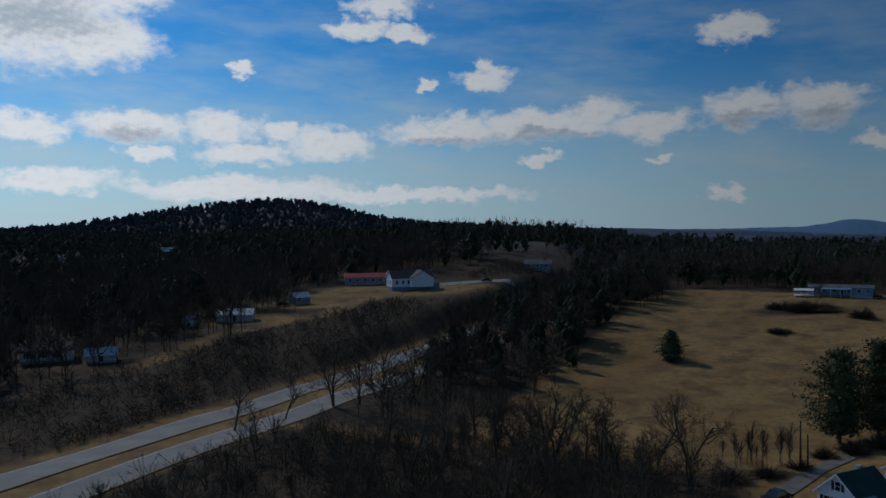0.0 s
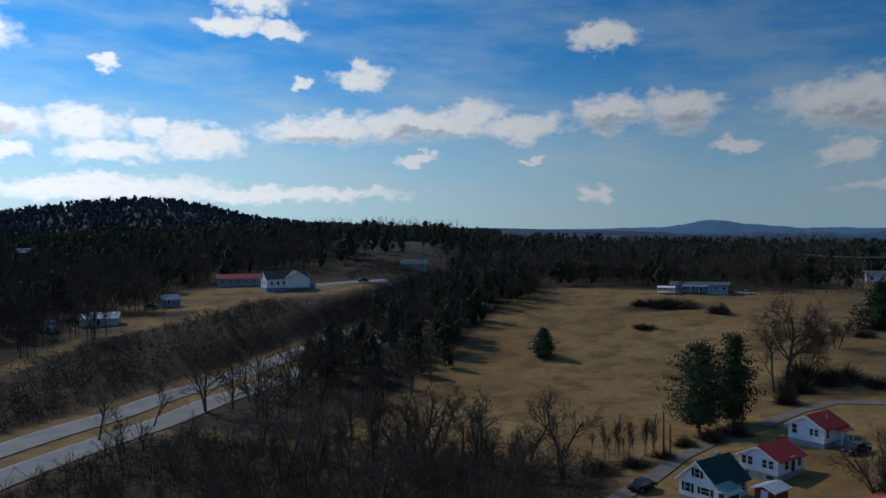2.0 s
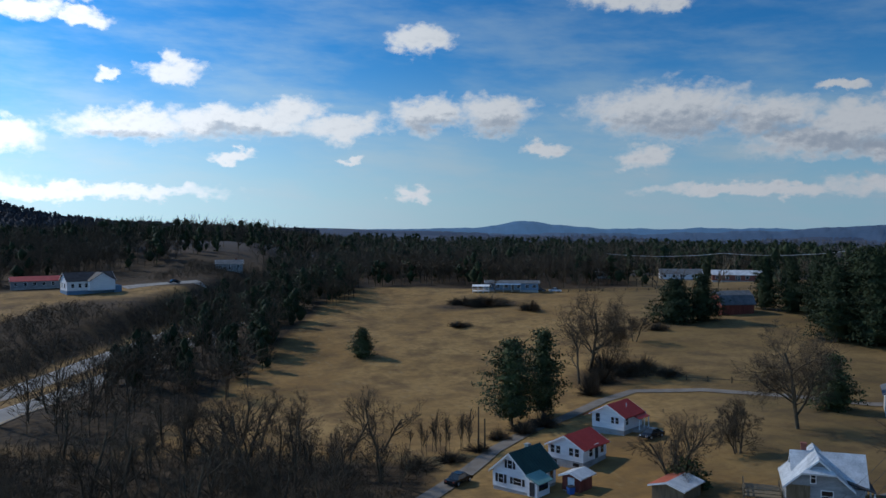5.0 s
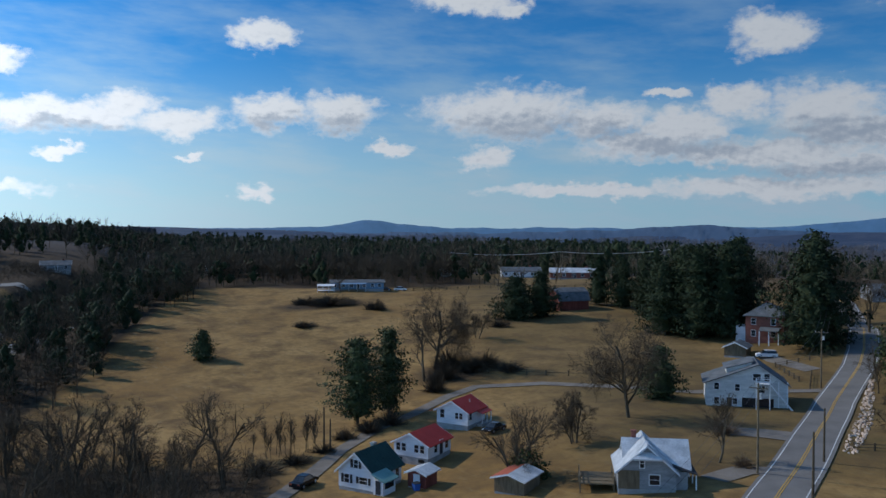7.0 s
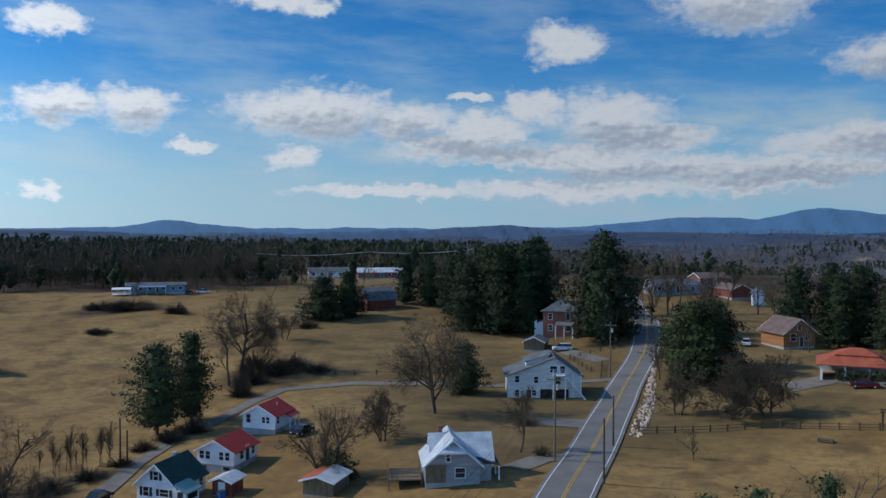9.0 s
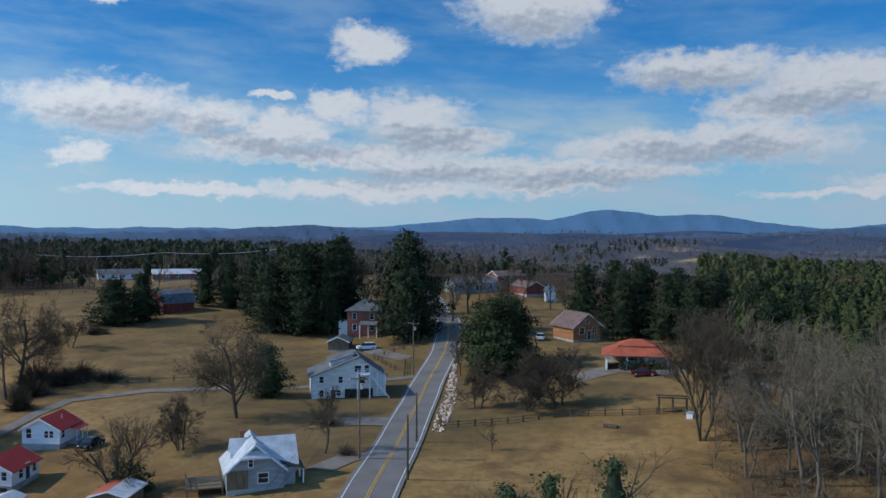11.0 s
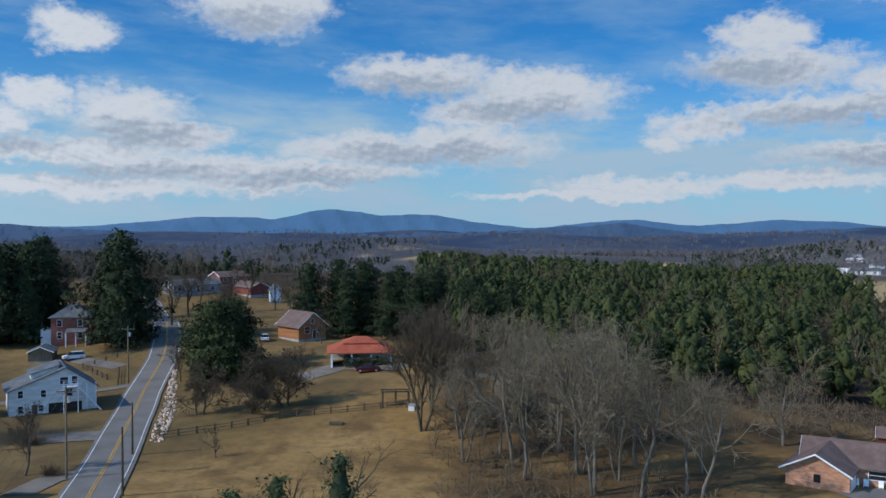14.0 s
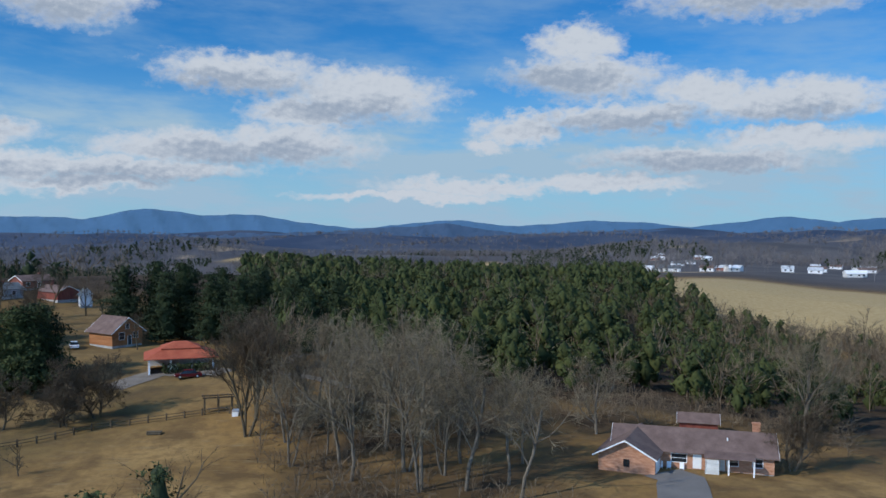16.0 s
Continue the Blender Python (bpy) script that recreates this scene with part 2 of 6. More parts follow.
YELLOW_LINE = mat("worn_yellow_paint", (0.38, 0.22, 0.05), (0.58, 0.36, 0.09), 1.5, 0.8, 7, 0.2)
WHITE_LINE = mat("worn_white_paint", (0.45, 0.45, 0.44), (0.72, 0.72, 0.70), 1.5, 0.8, 7, 0.2)
ROCK = mat("pale_stones", (0.34, 0.22, 0.14), (0.60, 0.47, 0.37), 1.0, 0.9, 8, 0.5, island=0.5)
CAR_DARK = mat("dark_car_paint", (0.012, 0.013, 0.015), (0.02, 0.021, 0.023), 1, 0.2, 4, 0.0, 0.3)
CAR_WHITE = mat("white_car_paint", (0.66, 0.67, 0.68), (0.75, 0.75, 0.75), 1, 0.2, 4, 0.0)
CAR_RED = mat("maroon_car_paint", (0.10, 0.012, 0.018), (0.14, 0.02, 0.025), 1, 0.2, 4, 0.0, 0.2)
BARK = mat("grey_bark", (0.046, 0.036, 0.023), (0.144, 0.113, 0.072), 1.2, 0.95, 8, 0.5, stretch=(2, 2, 0.5))
PALE_BARK = mat("pale_grey_bark", (0.075, 0.062, 0.046), (0.205, 0.172, 0.13), 1.2, 0.95, 8, 0.5, stretch=(2, 2, 0.5))
TWIG = mat("brown_twigs", (0.046, 0.033, 0.021), (0.108, 0.080, 0.050), 0.4, 0.95, 5, 0.0, island=0.5)
PALE_TWIG = mat("pale_grey_twigs", (0.088, 0.070, 0.044), (0.237, 0.191, 0.122), 0.4, 0.95, 5, 0.0, island=0.5)
PINE = mat("pine_needles", (0.010, 0.019, 0.007), (0.029, 0.042, 0.013), 0.25, 0.9, 5, 0.0, island=0.2)
PINE_LIGHT = mat("young_pine_needles", (0.019, 0.030, 0.008), (0.064, 0.074, 0.020), 0.10, 0.9, 5, 0.0, island=0.2)
CEDAR = mat("cedar_foliage", (0.021, 0.031, 0.011), (0.057, 0.073, 0.023), 0.5, 0.8, 5, 0.0, island=0.6)
# bare woods greyed for the valley, its haze painted into the tone
VALLEY_WOODS = mat("hazed_bare_woods", (0.095, 0.083, 0.082), (0.20, 0.178, 0.17), 0.015, 0.95, 12, 0.0, island=0.4)
# woods toned dark and bluish: backlight and distance haze put into the colour
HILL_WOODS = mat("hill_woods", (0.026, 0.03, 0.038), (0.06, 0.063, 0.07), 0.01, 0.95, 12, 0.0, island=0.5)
WOODS_BARE = mat("far_bare_woods", (0.072, 0.054, 0.036), (0.196, 0.147, 0.095), 0.02, 0.95, 30, 0.0, island=0.6)
DRY_BRUSH = mat("dry_brush", (0.10, 0.065, 0.04), (0.26, 0.18, 0.11), 0.4, 0.95, 6, 0.0, island=0.7)
TAN_FIELD = mat("far_dry_pasture", (0.34, 0.25, 0.15), (0.50, 0.39, 0.25), 0.02, 0.95, 12, 0.2)

# ---- the lie of the land ----
def sm(a, b, v):
    k = np.clip((v - a) / (b - a), 0, 1)
    return k * k * (3 - 2 * k)


def bell(x, y, cx, cy, rx, ry=None):
    return np.exp(-((x - cx) / rx) ** 2 - ((y - cy) / (ry or rx)) ** 2)


def ground(x, y):
    """Height of the ground: s runs along the divided highway, n to its left."""
    x, y = np.asarray(x, float), np.asarray(y, float)
    s = x * 0.4226 + y * 0.9063
    n = -x * 0.9063 + y * 0.4226
    d = np.hypot(x, y)
    az = np.degrees(np.arctan2(x, y))
    z = -4 + 12 * sm(150, 330, s) * sm(600, 250, np.abs(n))
    z = z + 3.2 * sm(10, -50, n) * sm(330, 180, s) + 4.5 * sm(-80, -128, n) * sm(35, 105, s) * sm(420, 250, s)
    # bank and ridge beyond the highway
    bank = sm(113, 150, n)
    z = z * (1 - bank) + bank * (-1 + 0.052 * np.clip(s - 150, -60, 260))
    cut = sm(26, 12, np.abs(n - 103)) * sm(430, 330, s)
    z = z * (1 - cut) + cut * (-4 + 0.02 * np.clip(s - 200, 0, 300))
    z = z + 11 * bell(x, y, 25, 560, 130, 110)
    # wooded hill, far rolling valley
    z = z + 50 * bell(x, y, -250, 1500, 150, 380) + 26 * bell(x, y, -430, 1480, 130, 350) + 6 * bell(x, y, -640, 1450, 160, 350) + 9 * bell(x, y, 10, 1500, 160, 400)
    low = sm(330, 900, d) * sm(36, 70, az) + sm(900, 2200, d) * sm(0, 36, az) * sm(80, 36, az)
    z = z - 26 * np.clip(low, 0, 1) * (1 - 0.8 * sm(92, 100, az))
    roll = np.sin(x / 170 + 1.3 * np.sin(y / 260)) * np.cos(y / 210 + 0.7) + 0.6 * np.sin((x + y) / 120)
    z = z + 13 * roll * sm(480, 1100, d) * sm(30, 60, az) * (1 - 0.75 * sm(95, 101, az) * sm(1300, 900, d)) + 3 * roll * sm(450, 800, d)
    z = z - 9 * sm(350, 620, d) * sm(6, 18, az) * sm(75, 50, az)
    z = z + (10 + 6 * sm(30, 60, az)) * sm(1500, 3400, d) - 9 * bell(x, y, 238, -90, 80, 55) + 4 * bell(x, y, 375, -128, 95, 60)
    z = z + 0.35 * np.sin(x / 9 + np.sin(y / 14)) * np.cos(y / 11) * sm(60, 90, d) * sm(700, 300, d)
    return z - 2.5 * bell(x, y, 222, 148, 26)

# ---- building helpers ----
class Mesh:
    """Gathers corners and faces, and turns them into one mesh."""

    def __init__(self):
        self.v, self.f = [], []

    def add(self, verts, faces):
        k = len(self.v)
        self.v += [tuple(p) for p in verts]
        self.f += [tuple(k + i for i in f) for f in faces]
        return self

    def box(self, x0, y0, z0, x1, y1, z1):
        v = [(x, y, z) for z in (z0, z1) for x, y in ((x0, y0), (x1, y0), (x1, y1), (x0, y1))]
        return self.add(v, [(3, 2, 1, 0), (4, 5, 6, 7), (0, 1, 5, 4), (1, 2, 6, 5), (2, 3, 7, 6), (3, 0, 4, 7)])

    def slab(self, quad, t):
        """A sheet through four corners, t thick downwards."""
        v = [tuple(p) for p in quad] + [(p[0], p[1], p[2] - t) for p in quad]
        return self.add(v, [(0, 1, 2, 3), (7, 6, 5, 4), (0, 4, 5, 1), (1, 5, 6, 2), (2, 6, 7, 3), (3, 7, 4, 0)])

    def tube(self, a, b, ra, rb, sides=6, caps=True):
        a, b = Vector(a), Vector(b)
        q = (b - a).to_track_quat("Z", "Y")
        v = [c + q @ Vector((r * math.cos(2 * math.pi * i / sides), r * math.sin(2 * math.pi * i / sides), 0)) for c, r in ((a, ra), (b, rb)) for i in range(sides)]
        f = [(i, (i + 1) % sides, sides + (i + 1) % sides, sides + i) for i in range(sides)]
        if caps:
            f += [tuple(range(sides))[::-1], tuple(range(sides, 2 * sides))]
        return self.add(v, f)

    def loft(self, rings):
        n = len(rings[0])
        v = [p for r in rings for p in r]
        f = [(k * n + i, k * n + (i + 1) % n, (k + 1) * n + (i + 1) % n, (k + 1) * n + i) for k in range(len(rings) - 1) for i in range(n)]
        f += [tuple(range(n))[::-1], tuple((len(rings) - 1) * n + i for i in range(n))]
        return self.add(v, f)

    def mesh(self, name, material, smooth=False):
        me = bpy.data.meshes.new(name)
        me.from_pydata(self.v, [], self.f)
        me.materials.append(material)
        if smooth:
            me.polygons.foreach_set("use_smooth", [True] * len(me.polygons))
        me.update()
        return me


def raw_mesh(name, verts, tris, material):
    """A mesh of triangles from arrays."""
    me = bpy.data.meshes.new(name)
    n = len(tris)
    me.vertices.add(len(verts))
    me.vertices.foreach_set("co", np.asarray(verts, np.float32).ravel())
    me.loops.add(3 * n)
    me.loops.foreach_set("vertex_index", np.asarray(tris, np.int32).ravel())
    me.polygons.add(n)
    me.polygons.foreach_set("loop_start", np.arange(0, 3 * n, 3, dtype=np.int32))
    me.polygons.foreach_set("loop_total", np.full(n, 3, np.int32))
    me.materials.append(material)
    me.update()
    me.validate()
    return me


def part(name, shape, material, parent, label=""):
    ob = new(name, shape.mesh(name, material) if isinstance(shape, Mesh) else shape)
    ob.parent = parent
    if label:
        ob["label"] = label
    return ob


def gz(x, y):
    return float(ground(x, y))


def thing(name, x, y, rz, label, category, group="", z=None):
    e = new(name)
    e.matrix_basis = pose(x, y, gz(x, y) if z is None else z, 0, 0, rz)
    return tagged(e, label, category, group)


# ---- ground ----
def cover(x, y):
    """How far the ground is woodland floor and how far it is green lawn."""
    s = x * 0.4226 + y * 0.9063
    n = -x * 0.9063 + y * 0.4226
    d = np.hypot(x, y)
    az = np.degrees(np.arctan2(x, y))
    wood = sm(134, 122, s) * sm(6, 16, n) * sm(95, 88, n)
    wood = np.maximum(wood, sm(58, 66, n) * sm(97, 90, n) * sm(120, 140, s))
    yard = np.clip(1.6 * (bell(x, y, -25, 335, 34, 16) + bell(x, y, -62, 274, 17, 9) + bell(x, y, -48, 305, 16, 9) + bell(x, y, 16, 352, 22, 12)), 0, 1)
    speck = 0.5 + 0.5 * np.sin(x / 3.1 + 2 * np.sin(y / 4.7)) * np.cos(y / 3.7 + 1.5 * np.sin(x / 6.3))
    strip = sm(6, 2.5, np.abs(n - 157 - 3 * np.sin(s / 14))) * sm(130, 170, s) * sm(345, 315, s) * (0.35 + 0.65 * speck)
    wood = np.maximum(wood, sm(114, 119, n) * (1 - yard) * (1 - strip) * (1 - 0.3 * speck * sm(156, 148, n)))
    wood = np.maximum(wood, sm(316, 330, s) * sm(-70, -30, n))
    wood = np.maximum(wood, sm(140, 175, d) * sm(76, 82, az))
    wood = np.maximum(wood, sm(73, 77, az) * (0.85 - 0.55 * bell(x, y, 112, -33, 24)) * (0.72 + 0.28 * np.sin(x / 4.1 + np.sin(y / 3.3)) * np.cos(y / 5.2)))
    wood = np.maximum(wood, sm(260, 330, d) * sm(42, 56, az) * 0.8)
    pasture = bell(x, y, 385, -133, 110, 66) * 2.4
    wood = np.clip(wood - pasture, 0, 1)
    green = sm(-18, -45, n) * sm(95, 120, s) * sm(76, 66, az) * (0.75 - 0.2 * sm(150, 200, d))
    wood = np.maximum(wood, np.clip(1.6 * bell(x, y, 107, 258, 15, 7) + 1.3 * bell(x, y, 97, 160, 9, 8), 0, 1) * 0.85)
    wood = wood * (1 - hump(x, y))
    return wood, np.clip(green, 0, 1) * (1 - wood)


def ground_material():
    m = bpy.data.materials.new("dry_winter_grass")
    m.use_nodes = True
    nt = m.node_tree
    bsdf = nt.nodes["Principled BSDF"]
    bsdf.inputs["Roughness"].default_value = 0.95
    bsdf.inputs["Specular IOR Level"].default_value = 0.15
    geo = nt.nodes.new("ShaderNodeNewGeometry")

    def tex(scale, detail, stretch=(1, 1, 1)):
        mp = nt.nodes.new("ShaderNodeMapping")
        mp.inputs["Scale"].default_value = stretch
        nt.links.new(geo.outputs["Position"], mp.inputs[0])
        n = nt.nodes.new("ShaderNodeTexNoise")
        nt.links.new(mp.outputs[0], n.inputs["Vector"])
        n.inputs["Scale"].default_value, n.inputs["Detail"].default_value, n.inputs["Roughness"].default_value = scale, detail, 0.6
        return n.outputs["Fac"]

    def ramp(v, lo, hi):
        r = nt.nodes.new("ShaderNodeMapRange")
        nt.links.new(v, r.inputs[0])
        r.inputs[1].default_value, r.inputs[2].default_value = lo, hi
        return r.outputs[0]

    def mix(f, a, b, kind="MIX"):
        n = nt.nodes.new("ShaderNodeMix")
        n.data_type, n.blend_type = "RGBA", kind
        if isinstance(f, float):
            n.inputs[0].default_value = f
        else:
            nt.links.new(f, n.inputs[0])
        for k, v in ((6, a), (7, b)):
            if isinstance(v, tuple):
                n.inputs[k].default_value = (*v, 1)
            else:
                nt.links.new(v, n.inputs[k])
        return n.outputs[2]

    def attr(name):
        n = nt.nodes.new("ShaderNodeAttribute")
        n.attribute_name = name
        return n.outputs["Fac"]

    patch, grain, blades = tex(0.035, 5), tex(0.6, 6), tex(5.0, 3)
    tan = mix(ramp(patch, 0.35, 0.65), (0.255, 0.147, 0.048), (0.375, 0.235, 0.088))
    tan = mix(ramp(grain, 0.42, 0.75), tan, (0.19, 0.11, 0.044))
    tan = mix(ramp(tex(0.13, 5), 0.46, 0.66), tan, (0.15, 0.09, 0.036))
    tan = mix(ramp(tex(0.9, 4, (1, 0.25, 1)), 0.58, 0.85), tan, (0.29, 0.21, 0.105))
    green = mix(ramp(grain, 0.3, 0.7), (0.135, 0.095, 0.04), (0.11, 0.086, 0.034))
    green = mix(ramp(patch, 0.45, 0.7), green, (0.19, 0.125, 0.055))
    green = mix(ramp(tex(0.16, 5), 0.44, 0.62), green, (0.085, 0.062, 0.032))
    # brown woodland floor, darkened further so its colour carries the backlit shade
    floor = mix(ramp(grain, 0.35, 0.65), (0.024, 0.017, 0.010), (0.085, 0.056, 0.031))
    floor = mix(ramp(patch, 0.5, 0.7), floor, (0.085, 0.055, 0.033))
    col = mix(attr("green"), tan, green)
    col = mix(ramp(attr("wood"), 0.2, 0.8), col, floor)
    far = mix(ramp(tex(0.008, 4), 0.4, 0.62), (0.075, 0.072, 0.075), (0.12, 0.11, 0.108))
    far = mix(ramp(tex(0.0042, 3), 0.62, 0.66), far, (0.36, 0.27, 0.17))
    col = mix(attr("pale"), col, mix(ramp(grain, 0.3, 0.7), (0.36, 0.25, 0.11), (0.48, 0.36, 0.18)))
    # distance haze painted into the ground colour, bluer where rim rises
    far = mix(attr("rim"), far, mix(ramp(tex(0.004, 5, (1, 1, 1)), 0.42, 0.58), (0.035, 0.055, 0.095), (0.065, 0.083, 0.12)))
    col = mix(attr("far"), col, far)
    col = mix(0.35, col, mix(ramp(blades, 0.3, 0.7), (0.5, 0.5, 0.5), (1, 1, 1)), "MULTIPLY")
    nt.links.new(col, bsdf.inputs["Base Color"])
    bp = nt.nodes.new("ShaderNodeBump")
    bp.inputs["Strength"].default_value, bp.inputs["Distance"].default_value = 0.5, 0.25
    nt.links.new(grain, bp.inputs["Height"])
    nt.links.new(bp.outputs[0], bsdf.inputs["Normal"])
    return m


def hump(x, y):
    """Pale pastures on rises across the valley."""
    return np.clip(2.5 * (bell(x, y, 1180, 88, 170, 48) + bell(x, y, 1250, 12, 160, 30) + bell(x, y, 820, 330, 60, 22) + bell(x, y, 1500, 420, 160, 50) + bell(x, y, 900, -60, 90, 18)) - 0.4, 0, 1)


def build_ground():
    r = [0.0, 15, 30]
    while r[-1] < 4700:
        d = r[-1]
        r.append(d + (3 if d < 55 else 1.7 if d < 260 else 2.6 if d < 420 else 0.016 * d + 2))
    r = np.array(r)
    a = np.radians(np.concatenate([np.arange(-40, 125, 0.5), np.arange(125, 320, 5.0)]))
    na, nr = len(a), len(r)
    R, A = np.meshgrid(r, a, indexing="ij")
    x, y = R * np.sin(A), R * np.cos(A)
    z = ground(x, y)
    me = bpy.data.meshes.new("ground")
    i, j = np.meshgrid(np.arange(nr - 1), np.arange(na), indexing="ij")
    k = (j + 1) % na
    quads = np.stack([i * na + j, i * na + k, (i + 1) * na + k, (i + 1) * na + j], -1).reshape(-1, 4)[:, ::-1]
    me.vertices.add(na * nr)
    me.vertices.foreach_set("co", np.stack([x, y, z], -1).astype(np.float32).ravel())
    me.loops.add(quads.size)
    me.loops.foreach_set("vertex_index", quads.astype(np.int32).ravel())
    me.polygons.add(len(quads))
    me.polygons.foreach_set("loop_start", np.arange(0, quads.size, 4, dtype=np.int32))
    me.polygons.foreach_set("loop_total", np.full(len(quads), 4, np.int32))
    me.polygons.foreach_set("use_smooth", np.ones(len(quads), bool))
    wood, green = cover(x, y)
    # here rim is the strength of the painted haze, growing with distance
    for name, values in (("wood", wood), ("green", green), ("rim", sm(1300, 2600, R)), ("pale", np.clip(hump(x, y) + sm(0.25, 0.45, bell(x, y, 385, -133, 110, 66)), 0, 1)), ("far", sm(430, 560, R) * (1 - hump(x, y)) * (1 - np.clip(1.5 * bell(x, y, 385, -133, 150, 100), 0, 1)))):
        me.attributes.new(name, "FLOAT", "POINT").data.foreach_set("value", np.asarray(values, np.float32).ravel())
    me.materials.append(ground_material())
    me.update()
    me.validate()
    tagged(new("ground", me), "rolling ground of dry tan winter grass and woodland floor", "ground", kind="structure")


build_ground()


def ribbon(name, pts, width, material, lift, label="", parent=None, kind="structure", category="road", side=0.0):
    """A strip laid along a line over the ground."""
    P = [Vector(p) for p in pts]
    line = []
    for a, b in zip(P, P[1:]):
        n = max(1, int((b - a).length / 3))
        line += [a.lerp(b, i / n) for i in range(n)]
    line.append(P[-1])
    rows, cols = [], max(1, round(width / 2))
    for i, p in enumerate(line):
        d = (line[min(i + 1, len(line) - 1)] - line[max(i - 1, 0)]).normalized()
        q = Vector((-d.y, d.x))
        row = []
        for c in range(cols + 1):
            o = p + q * (side + width * (c / cols - 0.5))
            row.append((o.x, o.y, gz(o.x, o.y) + lift))
        rows.append(row)
    m = Mesh()
    w = cols + 1
    m.v = [p for row in rows for p in row]
    m.f = [(i * w + c + 1, i * w + c, (i + 1) * w + c, (i + 1) * w + c + 1) for i in range(len(rows) - 1) for c in range(cols)]
    ob = new(name, m.mesh(name, material))
    if parent:
        ob.parent = parent
    else:
        tagged(ob, label, category, kind=kind)
    return ob


def along(s, n):
    return (s * 0.4226 - n * 0.9063, s * 0.9063 + n * 0.4226)


HIGHWAY_FAR = [along(s, 108.5) for s in (-60, 40, 120, 200, 240, 290)]
HIGHWAY_NEAR = [along(s, 95.5) for s in (-60, 40, 120, 200, 240, 290)]
for line, word in ((HIGHWAY_FAR, "far"), (HIGHWAY_NEAR, "near")):
    way = ribbon("road", line, 7.6, OLD_ASPHALT, 0.16, "pale grey two-lane carriageway of the divided highway", category="road")
    ribbon("edge_line", line, 0.18, WHITE_LINE, 0.19, parent=way, side=3.3)
    ribbon("edge_line", line, 0.18, YELLOW_LINE, 0.19, parent=way, side=-3.3)
COUNTRY = [(20, 34), (52, 48), (82, 64.7), (110, 80.2), (140, 97), (168.4, 111), (180, 117.6), (205, 134), (235, 160), (272, 196)]
country = ribbon("road", COUNTRY, 7.2, ASPHALT, 0.16, "grey asphalt country road with yellow centre lines", category="road")
for name, off, material in (("edge_line", 3.05, WHITE_LINE), ("edge_line", -3.05, WHITE_LINE), ("centre_line", 0.15, YELLOW_LINE), ("centre_line", -0.15, YELLOW_LINE)):
    ribbon(name, COUNTRY, 0.15, material, 0.19, parent=country, side=off)

# ---- houses ----
def gable_shape(L, W, eave, rise, z0=0.0):
    a, b = L / 2, W / 2
    m = Mesh()
    v = [(-a, -b, z0), (-a, b, z0), (-a, b, eave), (-a, 0, eave + rise), (-a, -b, eave), (a, -b, z0), (a, b, z0), (a, b, eave), (a, 0, eave + rise), (a, -b, eave)]
    m.add(v, [(0, 4, 3, 2, 1), (5, 6, 7, 8, 9), (0, 5, 9, 4), (1, 2, 7, 6), (4, 9, 8, 3), (2, 3, 8, 7), (0, 1, 6, 5)])
    return m


def roof_slope(L, W, eave, rise, side, over=0.4, t=0.14, x0=None, x1=None):
    """One slope of a gabled roof, with its overhang."""
    b, k = W / 2 + over, rise / (W / 2)
    lo = eave - over * k + 0.1
    x0, x1 = (-L / 2 - over if x0 is None else x0), (L / 2 + over if x1 is None else x1)
    top = eave + rise + 0.1
    q = [(x0, side * b, lo), (x1, side * b, lo), (x1, 0, top), (x0, 0, top)]
    return Mesh().slab(q if side < 0 else q[::-1], t)


def seams(parent, L, W, eave, rise, side, material, step=0.6, over=0.4):
    b, k = W / 2 + over, rise / (W / 2)
    x = -L / 2 - over + 0.05
    m = Mesh()
    while x < L / 2 + over:
        lo, top = eave - over * k + 0.1, eave + rise + 0.1
        m.slab([(x, side * b, lo + 0.04), (x + 0.05, side * b, lo + 0.04), (x + 0.05, 0, top + 0.04), (x, 0, top + 0.04)], 0.05)
        x += step
    part("roof_seams", m, material, parent)


def window(parent, face, L, W, u, z, w=0.9, h=1.3, shutters=False):
    """face: 'w' and 'e' are the gables at -x and +x, 's' and 'n' the long sides. u runs along the wall."""
    f = Mesh()
    fr = new("window")
    turn = {"w": -90, "e": 90, "s": 0, "n": 180}[face]
    off = {"w": L / 2, "e": L / 2, "s": W / 2, "n": W / 2}[face]
    fr.parent = parent
    fr.matrix_basis = pose(0, 0, 0, 0, 0, turn) @ pose(u, -off, z)
    t = 0.09
    for b in ((-w / 2 - t, -0.06, -h / 2 - t, w / 2 + t, 0.02, -h / 2), (-w / 2 - t, -0.06, h / 2, w / 2 + t, 0.02, h / 2 + t), (-w / 2 - t, -0.06, -h / 2, -w / 2, 0.02, h / 2),
              (w / 2, -0.06, -h / 2, w / 2 + t, 0.02, h / 2), (-w / 2, -0.05, -0.025, w / 2, 0.02, 0.025)):
        f.box(*b)
    part("window_frame", f, TRIM, fr)
    part("pane", Mesh().box(-w / 2, -0.03, -h / 2, w / 2, -0.01, h / 2), GLASS, fr)
    if shutters:
        for sx in (-1, 1):
            part("shutter", Mesh().box(sx * (w / 2 + 0.32) - 0.19, -0.07, -h / 2, sx * (w / 2 + 0.32) + 0.19, 0.0, h / 2), DARK_METAL, fr, "dark shutter")
    return fr


